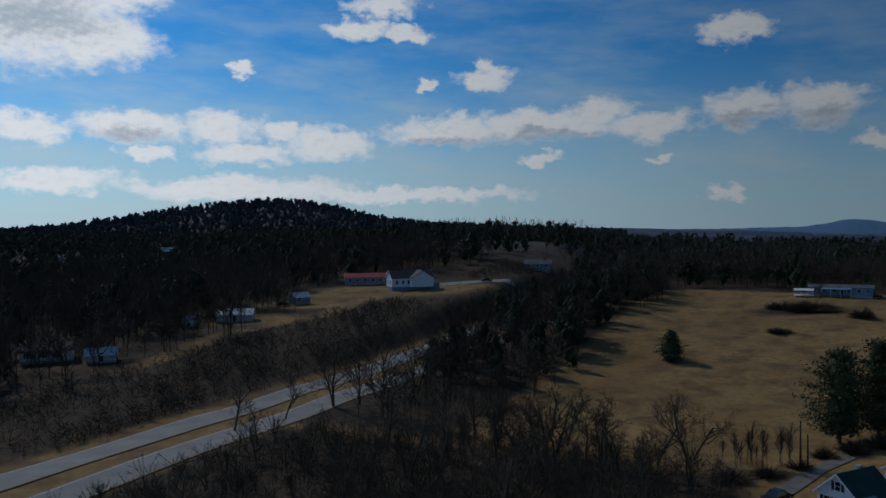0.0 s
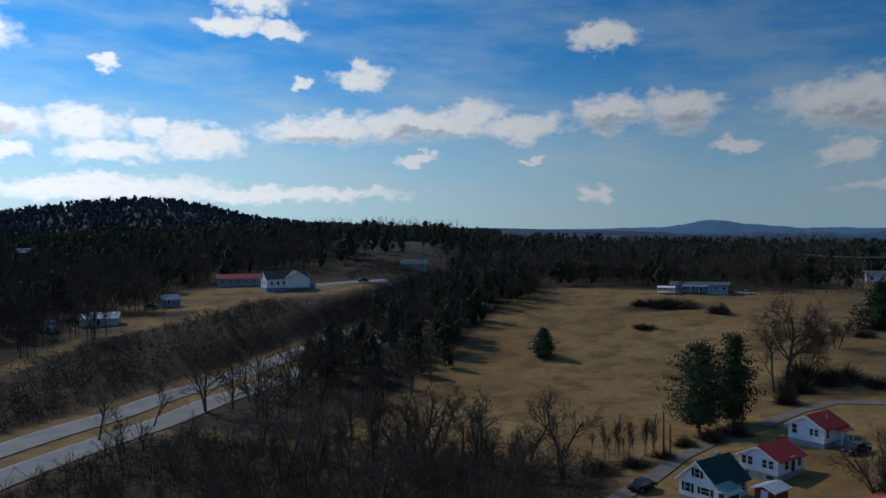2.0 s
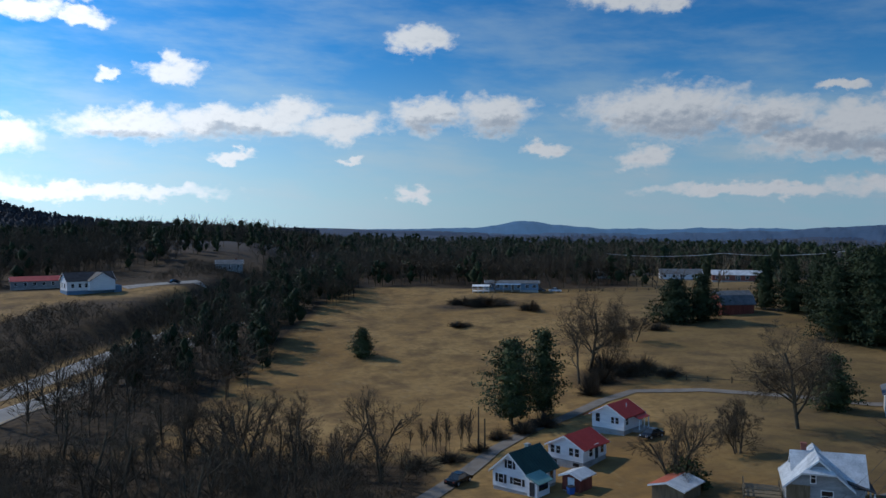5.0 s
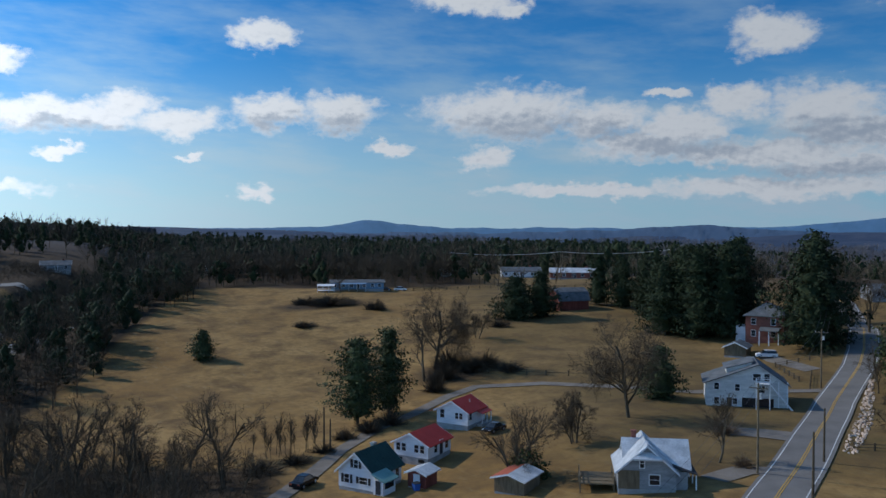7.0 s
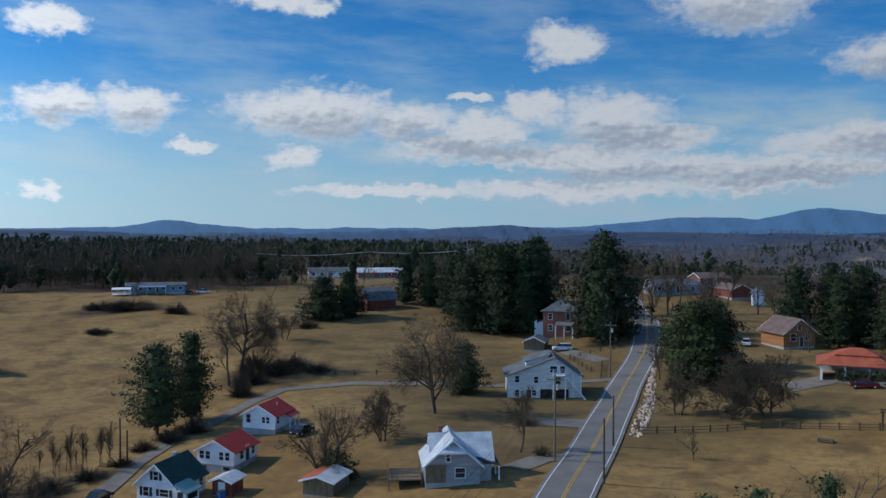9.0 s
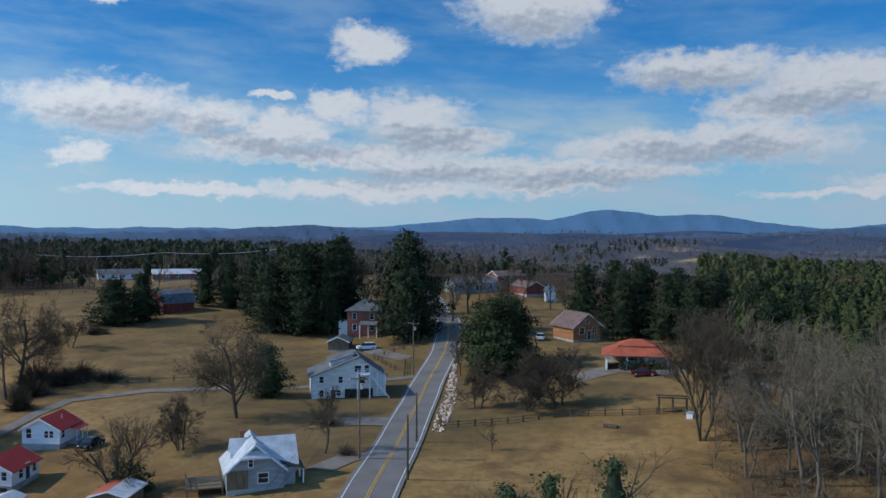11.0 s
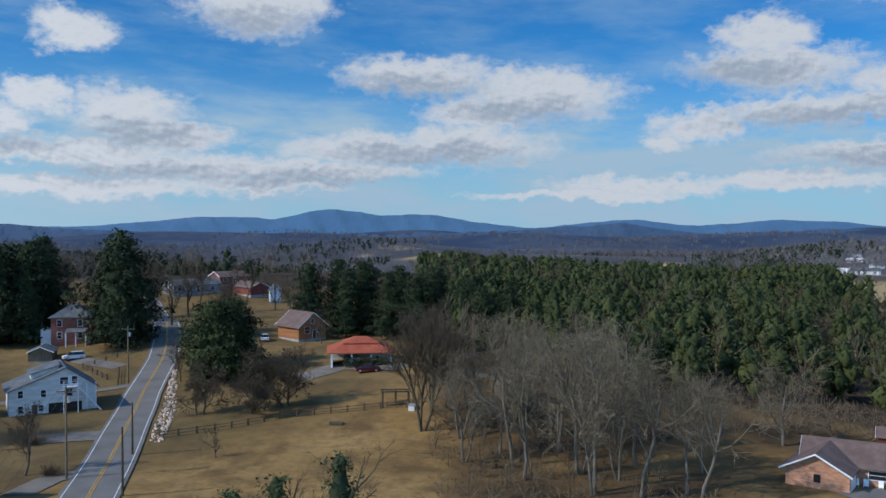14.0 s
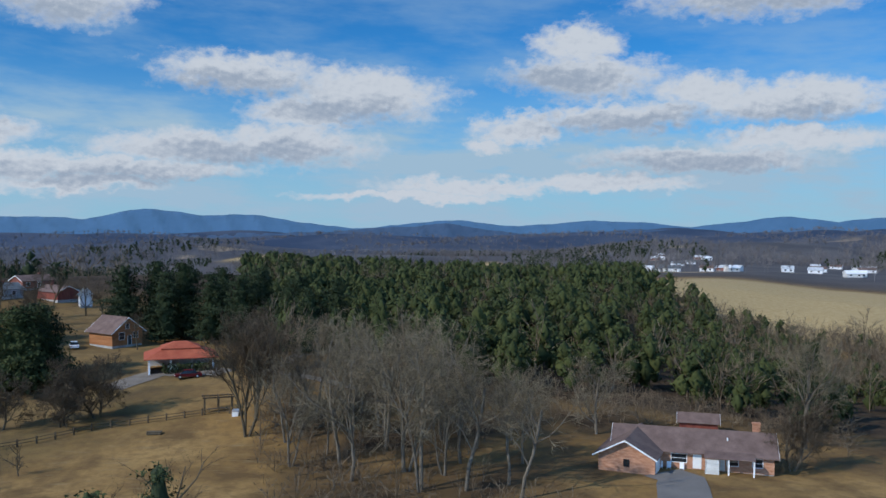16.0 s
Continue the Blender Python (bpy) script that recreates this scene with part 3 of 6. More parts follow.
def door(parent, face, L, W, u, z, w=0.95, h=2.05, material=None):
    d = new("door")
    d.parent = parent
    turn = {"w": -90, "e": 90, "s": 0, "n": 180}[face]
    off = {"w": L / 2, "e": L / 2, "s": W / 2, "n": W / 2}[face]
    d.matrix_basis = pose(0, 0, 0, 0, 0, turn) @ pose(u, -off, z)
    part("leaf", Mesh().box(-w / 2, -0.04, 0, w / 2, 0.02, h), material or DARK_ROOF, d)
    part("frame", Mesh().box(-w / 2 - 0.1, -0.05, 0, -w / 2, 0.02, h + 0.1).box(w / 2, -0.05, 0, w / 2 + 0.1, 0.02, h + 0.1).box(-w / 2, -0.05, h, w / 2, 0.02, h + 0.1), TRIM, d)
    part("handle", Mesh().tube((w / 2 - 0.1, -0.1, 1.0), (w / 2 - 0.1, -0.04, 1.0), 0.03, 0.03), PALE_METAL, d)


def gable_house(name, x, y, rz, L, W, eave, rise, walls, roofs, label, category="house", base=0.5, sink=0.0, metal=False, over=0.4):
    e = thing(name, x, y, rz, label, category, z=gz(x, y) - sink)
    part("wall", gable_shape(L, W, eave, rise, base), walls, e)
    part("foundation", Mesh().box(-L / 2 + 0.05, -W / 2 + 0.05, -1.6, L / 2 - 0.05, W / 2 - 0.05, base), CONCRETE, e)
    for side, rm in ((-1, roofs[0]), (1, roofs[-1])):
        part("roof_slope", roof_slope(L, W, eave, rise, side, over), rm, e)
        if metal:
            seams(e, L, W, eave, rise, side, rm, over=over)
    # gable trim boards
    k = rise / (W / 2)
    for sx in (-1, 1):
        for side in (-1, 1):
            b = W / 2 + over
            x0 = sx * (L / 2 + over)
            lo = eave - over * k
            m = Mesh()
            m.add([(x0 - 0.03, side * b, lo + 0.1), (x0 + 0.03, side * b, lo + 0.1), (x0 + 0.03, 0, eave + rise + 0.1), (x0 - 0.03, 0, eave + rise + 0.1),
                   (x0 - 0.03, side * b, lo - 0.14), (x0 + 0.03, side * b, lo - 0.14), (x0 + 0.03, 0, eave + rise - 0.14), (x0 - 0.03, 0, eave + rise - 0.14)],
                  [(0, 1, 2, 3), (7, 6, 5, 4), (0, 4, 5, 1), (1, 5, 6, 2), (2, 6, 7, 3), (3, 7, 4, 0)])
            part("verge_board", m, TRIM, e)
    return e


def chimney(e, x, y, top, material, w=0.7):
    part("chimney", Mesh().box(x - w / 2, y - w / 2, 1.0, x + w / 2, y + w / 2, top).box(x - w / 2 - 0.08, y - w / 2 - 0.08, top - 0.2, x + w / 2 + 0.08, y + w / 2 + 0.08, top - 0.05), material, e)


# white house with the green roof
# right slope gets the shaded tone, left slope the sunlit one
h = gable_house("house", 50.6, 105.0, 29, 6.6, 5.8, 2.8, 2.5, WHITE, (SHADED_GREEN_ROOF, LIT_TEAL_ROOF), "white sided house with a dark green metal roof", metal=True)
window(h, "w", 6.6, 5.8, -1.5, 1.7, 0.8, 1.15, True), window(h, "w", 6.6, 5.8, 1.2, 1.7, 1.3, 0.9, True), window(h, "w", 6.6, 5.8, 0.0, 3.8, 0.7, 1.1, True)
window(h, "s", 6.6, 5.8, 2.2, 1.7), chimney(h, 1.3, 0.4, 5.7, CONCRETE, 0.6)
pm = Mesh().box(-3.5, -4.5, 0.2, -0.6, -2.9, 2.2)
part("porch", pm, WHITE, h, "enclosed white porch")
part("porch_roof", Mesh().slab([(-3.8, -4.9, 2.1), (-0.3, -4.9, 2.1), (-0.3, -2.8, 3.0), (-3.8, -2.8, 3.0)], 0.12), LIT_TEAL_ROOF, h)
part("porch_window", Mesh().box(-3.1, -4.54, 1.0, -1.0, -4.48, 1.8), GLASS, h)
part("porch_door", Mesh().box(-3.54, -4.1, 0.3, -3.48, -3.3, 2.1), DARK_ROOF, h)
# two red-roofed houses
h = gable_house("house", 62.9, 112.4, 29, 6.6, 6.0, 3.0, 1.5, WHITE, (RED_ROOF, RED_ROOF), "small white house with a red metal roof on block walls", metal=True, base=1.0)
for u in (-1.7, 1.5):
    window(h, "w", 6.6, 6.0, u - 0.5, 2.3, 0.7, 1.1), window(h, "w", 6.6, 6.0, u + 0.5, 2.3, 0.7, 1.1)
for u in (-2.0, 1.8):
    part("basement_window", Mesh().box(-3.34, -u - 0.5, 0.3, -3.26, -u + 0.5, 0.75), GLASS, h)
window(h, "s", 6.6, 6.0, -1.2, 2.2), window(h, "s", 6.6, 6.0, 2.0, 2.2), door(h, "s", 6.6, 6.0, 0.4, 1.0)
h = gable_house("house", 77.2, 124.4, 29, 6.2, 6.0, 3.1, 1.6, WHITE, (RED_ROOF, RED_ROOF), "white house with a red metal roof and raised base", metal=True, base=0.8)
window(h, "w", 6.2, 6.0, -1.9, 2.4, 0.8, 1.4), window(h, "w", 6.2, 6.0, 0.9, 2.3, 0.6, 1.0), window(h, "w", 6.2, 6.0, 1.7, 2.3, 0.6, 1.0), window(h, "s", 6.2, 6.0, -2.2, 2.3)
part("vent_pipe", Mesh().tube((0.5, -1.4, 3.8), (0.5, -1.4, 4.6), 0.09, 0.09), PALE_METAL, h)
part("porch_roof", Mesh().slab([(-0.3, -4.3, 2.5), (3.3, -4.3, 2.5), (3.3, -2.9, 3.0), (-0.3, -2.9, 3.0)], 0.1), RED_ROOF, h)
for x in (-0.1, 1.6, 3.1):
    part("porch_post", Mesh().box(x - 0.07, -4.25, -1.0, x + 0.07, -4.1, 2.45), TRIM, h)
part("porch_floor", Mesh().box(-0.3, -4.3, -1.0, 3.3, -3.0, 0.7), CONCRETE, h)
part("side_roof", Mesh().slab([(-3.4, 2.9, 3.2), (-1.2, 2.9, 3.2), (-1.2, 4.5, 2.6), (-3.4, 4.5, 2.6)], 0.1), RED_ROOF, h)


def bush_box(seed, w, d, h):
    """A clipped hedge: many small leaf faces over a box."""
    rng = np.random.default_rng(seed)
    n = 900
    c = np.stack([rng.uniform(-w / 2, w / 2, n), rng.uniform(-d / 2, d / 2, n), rng.uniform(0, h, n)], 1)
    a, b = rng.normal(0, 0.22, (n, 3)), rng.normal(0, 0.22, (n, 3))
    V = np.stack([c, c + a, c + b], 1).reshape(-1, 3)
    return raw_mesh("foliage", V, np.arange(3 * n).reshape(-1, 3), CEDAR)


def profile_house(name, x, y, rz, L, prof, eaves, walls, roof, label, category="house"):
    """A house whose gable outline is given as (y, z) points from right foot over the roof to left foot."""
    e = thing(name, x, y, rz, label, category)
    m = Mesh()
    n = len(prof)
    m.v = [(sx * L / 2, p, z) for sx in (-1, 1) for p, z in prof]
    m.f = [tuple(range(n)), tuple(range(2 * n - 1, n - 1, -1))] + [(i, i + n, (i + 1) % n + n, (i + 1) % n) for i in range(n)]
    part("wall", m, walls, e)
    for (y0, z0), (y1, z1) in eaves:
        q = [(-L / 2 - 0.5, y0, z0), (L / 2 + 0.5, y0, z0), (L / 2 + 0.5, y1, z1), (-L / 2 - 0.5, y1, z1)]
        part("roof_slope", Mesh().slab(q if y0 < y1 else q[::-1], 0.16), roof, e)
    return e


def hip(parent, x0, y0, x1, y1, z0, z1, inset_x, inset_y, material, name="roof", over=0.0):
    a = [(x0 - over, y0 - over, z0), (x1 + over, y0 - over, z0), (x1 + over, y1 + over, z0), (x0 - over, y1 + over, z0)]
    low = [(p[0], p[1], p[2] - 0.18) for p in a]
    b = [(x0 + inset_x, y0 + inset_y, z1), (x1 - inset_x, y0 + inset_y, z1), (x1 - inset_x, y1 - inset_y, z1), (x0 + inset_x, y1 - inset_y, z1)]
    return part(name, Mesh().loft([low, a, b]), material, parent)


# tall white house beside the country road
h = profile_house("house", 130.2, 106.4, 45, 9, [(-5, -1.5), (-5, 4.1), (0, 7.5), (9, 4.1), (9, -1.5)], [((-5.5, 3.85), (0, 7.7)), ((9.6, 3.95), (0, 7.7))], CREAM, GREY_ROOF, "tall weathered white house with a grey roof beside the road")
for u, z, w, hh in ((7.2, 3.4, 0.8, 1.2), (3.6, 3.3, 0.8, 1.2), (0.3, 5.3, 1.3, 1.2), (-1.4, 5.3, 0.9, 1.3), (-0.6, 3.1, 0.9, 1.3), (7.2, 0.8, 0.8, 1.2), (4.0, 0.8, 0.8, 1.0)):
    window(h, "w", 9, 10, -u, z, w, hh)
# no hole here: a flat dark sheet gives the shade of an open bay
part("bay_shade_sheet", Mesh().box(-4.56, -2.6, -0.8, -4.49, 2.8, 1.5), GLASS, h, "dark sheet for the shade inside an open basement bay")
door(h, "w", 9, 10, -5.0, -0.6)
part("dormer", Mesh().loft([[(sx, 1.0, 7.0), (sx, 1.0, 7.72), (sx, 5.4, 6.42), (sx, 5.4, 5.2)] for sx in (-2.9, 3.1)]), CREAM, h)
part("dormer_roof", Mesh().slab([(-3.2, 0.7, 7.95), (3.4, 0.7, 7.95), (3.4, 5.8, 6.5), (-3.2, 5.8, 6.5)], 0.12), GREY_ROOF, h)
part("balcony", Mesh().box(-6.4, -1.8, 4.3, -4.5, 0.6, 4.45), TRIM, h)
for yy in (-1.75, 0.55):
    part("balcony_post", Mesh().box(-6.4, yy - 0.08, -1.2, -6.24, yy + 0.08, 5.4), TRIM, h)
part("balcony_rail", Mesh().box(-6.4, -1.8, 5.25, -6.32, 0.6, 5.33).box(-6.4, -1.8, 4.8, -6.34, 0.6, 4.86), TRIM, h)
tread = Mesh().box(-6.3, -0.27, 0, -5.3, 0, 0.08).mesh("tread", TRIM)
for i in range(14):
    part("tread", tread, TRIM, h).matrix_basis = pose(0, -1.73 - 0.27 * i, 4.2 - 0.33 * i)
part("stair_stringer", Mesh().slab([(-6.38, -5.8, -0.2), (-6.28, -5.8, -0.2), (-6.28, -1.8, 4.5), (-6.38, -1.8, 4.5)], 0.28), TRIM, h)
for yy in (-3.4, -4.9):
    part("porch_post", Mesh().box(-4.7, yy - 0.08, -1.2, -4.54, yy + 0.08, 4.6), TRIM, h)
# old house with the tin roof
h = gable_house("house", 76.8, 79.8, 52, 7.2, 7.0, 2.8, 3.1, GREY_WALL, (TIN_ROOF, TIN_ROOF), "old grey house with a weathered tin roof and clipped gable", metal=True)
part("clipped_gable", Mesh().slab([(-4.5, -1.8, 4.45), (-4.5, 1.8, 4.45), (-2.0, 0.05, 6.15), (-2.0, -0.05, 6.15)], 0.2), TIN_ROOF, h)
part("cross_wing", gable_shape(7.6, 5.4, 2.9, 2.6, 0.3), GREY_WALL, h).matrix_basis = pose(1.2, -1.4, 0, 0, 0, 90)
for side in (-1, 1):
    part("wing_roof", roof_slope(7.6, 5.4, 2.9, 2.7, side), TIN_ROOF, h).matrix_basis = pose(1.2, -1.4, 0, 0, 0, 90)
part("porch_roof", Mesh().slab([(-2.8, -6.2, 2.3), (3.4, -6.2, 2.3), (3.4, -3.2, 3.2), (-2.8, -3.2, 3.2)], 0.12), DARK_ROOF, h, "dark porch roof")
for xx in (-2.6, 0.3, 3.2):
    part("porch_post", Mesh().box(xx - 0.08, -6.1, -0.8, xx + 0.08, -5.94, 2.3), TRIM, h)
part("porch_room", Mesh().box(-2.6, -5.0, -0.8, 3.0, -3.5, 2.5), GREY_WALL, h)
window(h, "w", 7.2, 7.0, 0.9, 1.7, 1.2, 1.2), window(h, "w", 7.2, 7.0, -0.6, 3.7, 0.5, 1.1)
# dark panel added so the left of the front wall reads as shaded
part("wall_shade_panel", Mesh().box(-3.65, 0.9, 0.5, -3.61, 3.45, 2.8), WOOD, h, "dark panel for the shaded left part of the wall")
chimney(h, 1.5, 1.2, 6.6, RED_BRICK, 0.6)
dk = thing("deck", 72.2, 83.6, 52, "weathered wooden deck with railings beside the house", "deck")
part("platform", Mesh().box(-2.6, -2.2, 1.0, 2.6, 2.2, 1.15), WOOD, dk)
for xx in (-2.5, -0.85, 0.85, 2.5):
    for yy in (-2.1, 2.1):
        part("post", Mesh().box(xx - 0.07, yy - 0.07, -1.2, xx + 0.07, yy + 0.07, 2.0), WOOD, dk)
for zz in (1.45, 1.9):
    for yy in (-2.1, 2.1):
        part("rail", Mesh().box(-2.6, yy - 0.04, zz, 2.6, yy + 0.04, zz + 0.1), WOOD, dk)
    part("rail", Mesh().box(-2.56, -2.1, zz, -2.48, 2.1, zz + 0.1), WOOD, dk)
# brick two-storey house
h = thing("house", 178.2, 142.2, 29, "two-storey red brick house with a grey hipped roof", "house")
part("wall", Mesh().box(-4.5, -4.5, -1, 4.5, 4.5, 6.0), RED_BRICK, h)
hip(h, -4.5, -4.5, 4.5, 4.5, 6.0, 9.0, 4.3, 4.0, GREY_ROOF, over=0.6)
for u in (-2.6, 2.0):
    for z in (1.7, 4.6):
        window(h, "w", 9, 9, u, z, 1.0, 1.5), window(h, "s", 9, 9, u, z, 1.0, 1.5)
part("porch_roof", Mesh().slab([(-7.2, -3.8, 2.7), (-4.4, -3.8, 3.4), (-4.4, 1.0, 3.4), (-7.2, 1.0, 2.7)], 0.15), GREY_ROOF, h)
for yy in (-3.6, -1.4, 0.8):
    part("porch_post", Mesh().box(-7.1, yy - 0.12, -1, -6.86, yy + 0.12, 2.7), TRIM, h)
part("side_room", Mesh().box(-2.5, 4.5, -1, 3.0, 7.2, 3.0), WHITE, h)
chimney(h, 1.0, 0.5, 9.8, RED_BRICK, 0.8)
gable_house("garage", 162.8, 138.4, 29, 5.5, 5.0, 2.2, 1.1, WOOD, (GREY_ROOF, GREY_ROOF), "small dark garage with a grey shingle roof", "garage", base=0.1)
# barn
h = profile_house("barn", 169.2, 209.5, -12, 10, [(-4, -1), (-4, 3.0), (-2.6, 5.2), (0, 6.4), (2.6, 5.2), (4, 3.0), (4, -1)], [((-4.4, 2.7), (-2.6, 5.35)), ((-2.6, 5.35), (0, 6.55)), ((2.6, 5.35), (0, 6.55)), ((4.4, 2.7), (2.6, 5.35))], BARN_RED, GREY_ROOF, "faded red barn with a dark gambrel roof", "barn")
part("barn_door", Mesh().box(-5.06, -1.2, -0.3, -5.0, 1.2, 2.4), DARK_ROOF, h)
# mobile home above the field
h = gable_house("mobile_home", 131.5, 283.5, -25, 19, 5.5, 3.1, 0.8, BLUE_WALL, (GREY_ROOF, GREY_ROOF), "long pale blue mobile home above the field", base=0.7)
for u in (-8, -5, -2, 2.5, 5.5, 8):
    window(h, "s", 19, 5.5, u, 2.0, 1.2, 1.0)
door(h, "s", 19, 5.5, 0.3, 0.8)
part("porch_deck", Mesh().box(-6, -5.4, 0.3, 3, -2.8, 0.6), WOOD, h)
part("porch_roof", Mesh().slab([(-6.2, -5.6, 2.7), (3.2, -5.6, 2.7), (3.2, -2.6, 3.1), (-6.2, -2.6, 3.1)], 0.1), BLUE_WALL, h)
for xx in (-6, -3, 0, 3):
    part("porch_post", Mesh().box(xx - 0.06, -5.5, -0.5, xx + 0.06, -5.38, 2.7), TRIM, h)
e = thing("porch", 119.3, 283.5, -25, "white railed porch beside the mobile home", "porch")
part("platform", Mesh().box(-3, -2, 0.4, 3, 2, 0.55), TRIM, e)
for xx in (-2.9, -1, 1, 2.9):
    part("post", Mesh().box(xx - 0.08, -2, -0.6, xx + 0.08, -1.85, 2.2), TRIM, e)
part("rail", Mesh().box(-3, -2, 1.3, 3, -1.9, 1.42).box(-3, -2, 0.85, 3, -1.92, 0.93), TRIM, e)
part("awning", Mesh().slab([(-3.1, -2.1, 2.2), (3.1, -2.1, 2.2), (3.1, 2, 2.6), (-3.1, 2, 2.6)], 0.08), TRIM, e)
# houses past the field
for x, y, rz, L, W, wm, rm, label in ((232, 322, -30, 18, 8, WHITE, GREY_ROOF, "white ranch house with a pale grey roof past the field"), (243, 297, -36, 21, 8, RED_BRICK, TIN_ROOF, "brick ranch house with a pale grey roof past the field"),
                                     (205, 343, -30, 6, 5, CREAM, TIN_ROOF, "small pale pavilion past the field"), (128, 452, -15, 12, 9, CREAM, CREAM, "cream roofed house among the far trees"),
                                     (70, 392, -10, 7, 5, WHITE, TIN_ROOF, "small white outbuilding with a bright tin roof"), (45, 408, -8, 12, 7, GREY_WALL, GREY_ROOF, "grey house at the ridge top"),
                                     (255, 157, -32, 17, 8, GREY_WALL, GREY_ROOF, "grey ranch house beside the road beyond the rise"), (281, 158, -32, 11, 8, RED_BRICK, BROWN_ROOF, "brown roofed house beside the road beyond the rise"),
                                     (219, 157, 58, 8, 6, CREAM, GREY_ROOF, "pale cottage beside the road beyond the rise"), (262, 139, 58, 12, 7, BARN_RED, BROWN_ROOF, "low brown house beyond the rise"), (252, 125, 40, 2.6, 3.4, WHITE, GREY_ROOF, "tall narrow white outbuilding beyond the pines")):
    h = gable_house("house", x, y, rz, L, W, 3.0 if L > 4 else 4.2, 1.7, wm, (rm, rm), label)
    for i in range(int(L // 4)):
        window(h, "s", L, W, -L / 2 + 2 + 4 * i, 1.8, 1.2, 1.2)
    if L > 8:
        door(h, "s", L, W, 0.2, 0.5), chimney(h, L * 0.25, 0.3, 5.4, RED_BRICK)
# church group on the ridge
h = gable_house("church", -13.5, 344, 18, 17, 9, 4.8, 2.8, WHITE, (DARK_ROOF, DARK_ROOF), "white church hall with dark roof on a blue-grey base", "church", base=1.2)
part("cross_wing", gable_shape(5, 9, 4.8, 2.8, 1.2), WHITE, h).matrix_basis = pose(3.2, -5.0, 0, 0, 0, 90)
for side in (-1, 1):
    part("wing_roof", roof_slope(8, 9, 4.8, 2.8, side), DARK_ROOF, h).matrix_basis = pose(3.2, -3.4, 0, 0, 0, 90)
for u in (-1.8, 1.8):
    window(h, "w", 17, 9, u, 3.0, 1.0, 1.6)
for u in (-6.5, -4, -1.8):
    window(h, "s", 17, 9, u, 3.0, 0.9, 1.4)
part("base_course", Mesh().box(-8.55, -4.55, -1.2, 8.55, 4.55, 1.2), BLUE_WALL, h)
part("side_room", Mesh().box(7.6, -6.0, -1.2, 10.5, 2.0, 2.6), BLUE_WALL, h)
for x, y, rz, L, W, eave, wm, rm, label, cat in ((-33, 363, 8, 17, 8, 3.0, GREY_WALL, RED_ROOF, "long low building with a red roof behind the church", "building"), (-52, 309, 35, 6, 5, 2.6, GREY_WALL, TIN_ROOF, "small barn with a bright tin roof", "barn"),
                                             (-66, 271.5, 4, 11, 5.5, 2.5, CREAM, WHITE, "long white metal shed on the ridge", "shed"), (-99, 213.5, 22, 12, 7, 3.0, WHITE, DARK_ROOF, "white house among dark trees below the ridge", "house"),
                                             (-78, 262, 10, 3, 2.4, 2.0, WHITE, WHITE, "small white shed among trees", "shed"), (-85, 212, 20, 7, 4, 2.0, CREAM, TIN_ROOF, "low pale outbuilding among dark trees", "shed")):
    h = gable_house("house" if cat == "house" else cat, x, y, rz, L, W, eave, 1.5, wm, (rm, rm), label, cat, base=0.4)
    for i in range(int(L // 3.2)):
        if cat != "shed":
            window(h, "s", L, W, -L / 2 + 1.8 + 3.2 * i, 1.8, 1.0, 1.2, cat == "house")
    if cat == "shed":
        door(h, "s", L, W, 0, 0.4)
# pavilion with the red roof
h = thing("pavilion", 167.5, 63.5, 24, "open pavilion with a two-tier orange red hipped roof", "pavilion")
for xx in (-6, -2, 2, 6):
    for yy in (-4.2, 4.2):
        part("post", Mesh().box(xx - 0.18, yy - 0.18, -0.8, xx + 0.18, yy + 0.18, 2.7), TRIM, h)
h.matrix_basis = pose(167.5, 63.5, gz(167.5, 63.5), 0, 0, -67)
hip(h, -6.5, -4.8, 6.5, 4.8, 2.7, 4.3, 3.2, 2.6, RUST_ROOF, over=0.5)
hip(h, -3.6, -2.6, 3.6, 2.6, 4.35, 5.4, 2.4, 2.3, RUST_ROOF, "upper_roof", over=0.2)
part("back_wall", Mesh().box(-6.0, 3.9, -0.8, 6.0, 4.1, 2.6), CREAM, h)
part("end_wall", Mesh().box(-6.2, -4.3, -0.8, -6.0, 2.2, 2.6), WHITE, h, "white end wall")
part("counter", Mesh().box(-2.6, -1.5, -0.6, -0.4, 1.5, 1.1), CREAM, h)
hd = thing("hedge", 162.8, 60.6, -67, "clipped dark green hedge before the pavilion", "hedge")
part("foliage", bush_box(1, 9, 1.6, 1.8), CEDAR, hd)
# log house
h = gable_house("log_house", 194.0, 89, 60, 8.6, 8, 3.8, 3.0, LOG_WALL, (BROWN_ROOF, BROWN_ROOF), "stained log house with a brown shingle roof", over=0.7)
window(h, "w", 8.6, 8, 2.2, 2.6, 1.2, 1.3), window(h, "w", 8.6, 8, -1.5, 2.6, 1.4, 1.6), window(h, "w", 8.6, 8, 0, 4.7, 0.9, 1.0), door(h, "w", 8.6, 8, 0.6, 0.5)
# brick ranch house
MR = -102
h = gable_house("ranch_house", 122.5, -27.5, MR, 21, 8.4, 2.7, 2.1, TAN_BRICK, (BROWN_ROOF, BROWN_ROOF), "low brick ranch house with a brown shingle roof", base=0.2, over=0.6)
part("wing_wall", gable_shape(8.5, 7.6, 2.6, 1.9, 0.0), TAN_BRICK, h, "orange brick gable wing").matrix_basis = pose(-8.0, -4.4, 0, 0, 0, 90 - 8)
for side in (-1, 1):
    part("wing_roof", roof_slope(10.5, 7.6, 2.6, 2.0, side, 0.5), BROWN_ROOF, h).matrix_basis = pose(-8.0, -3.6, 0, 0, 0, 90 - 8)
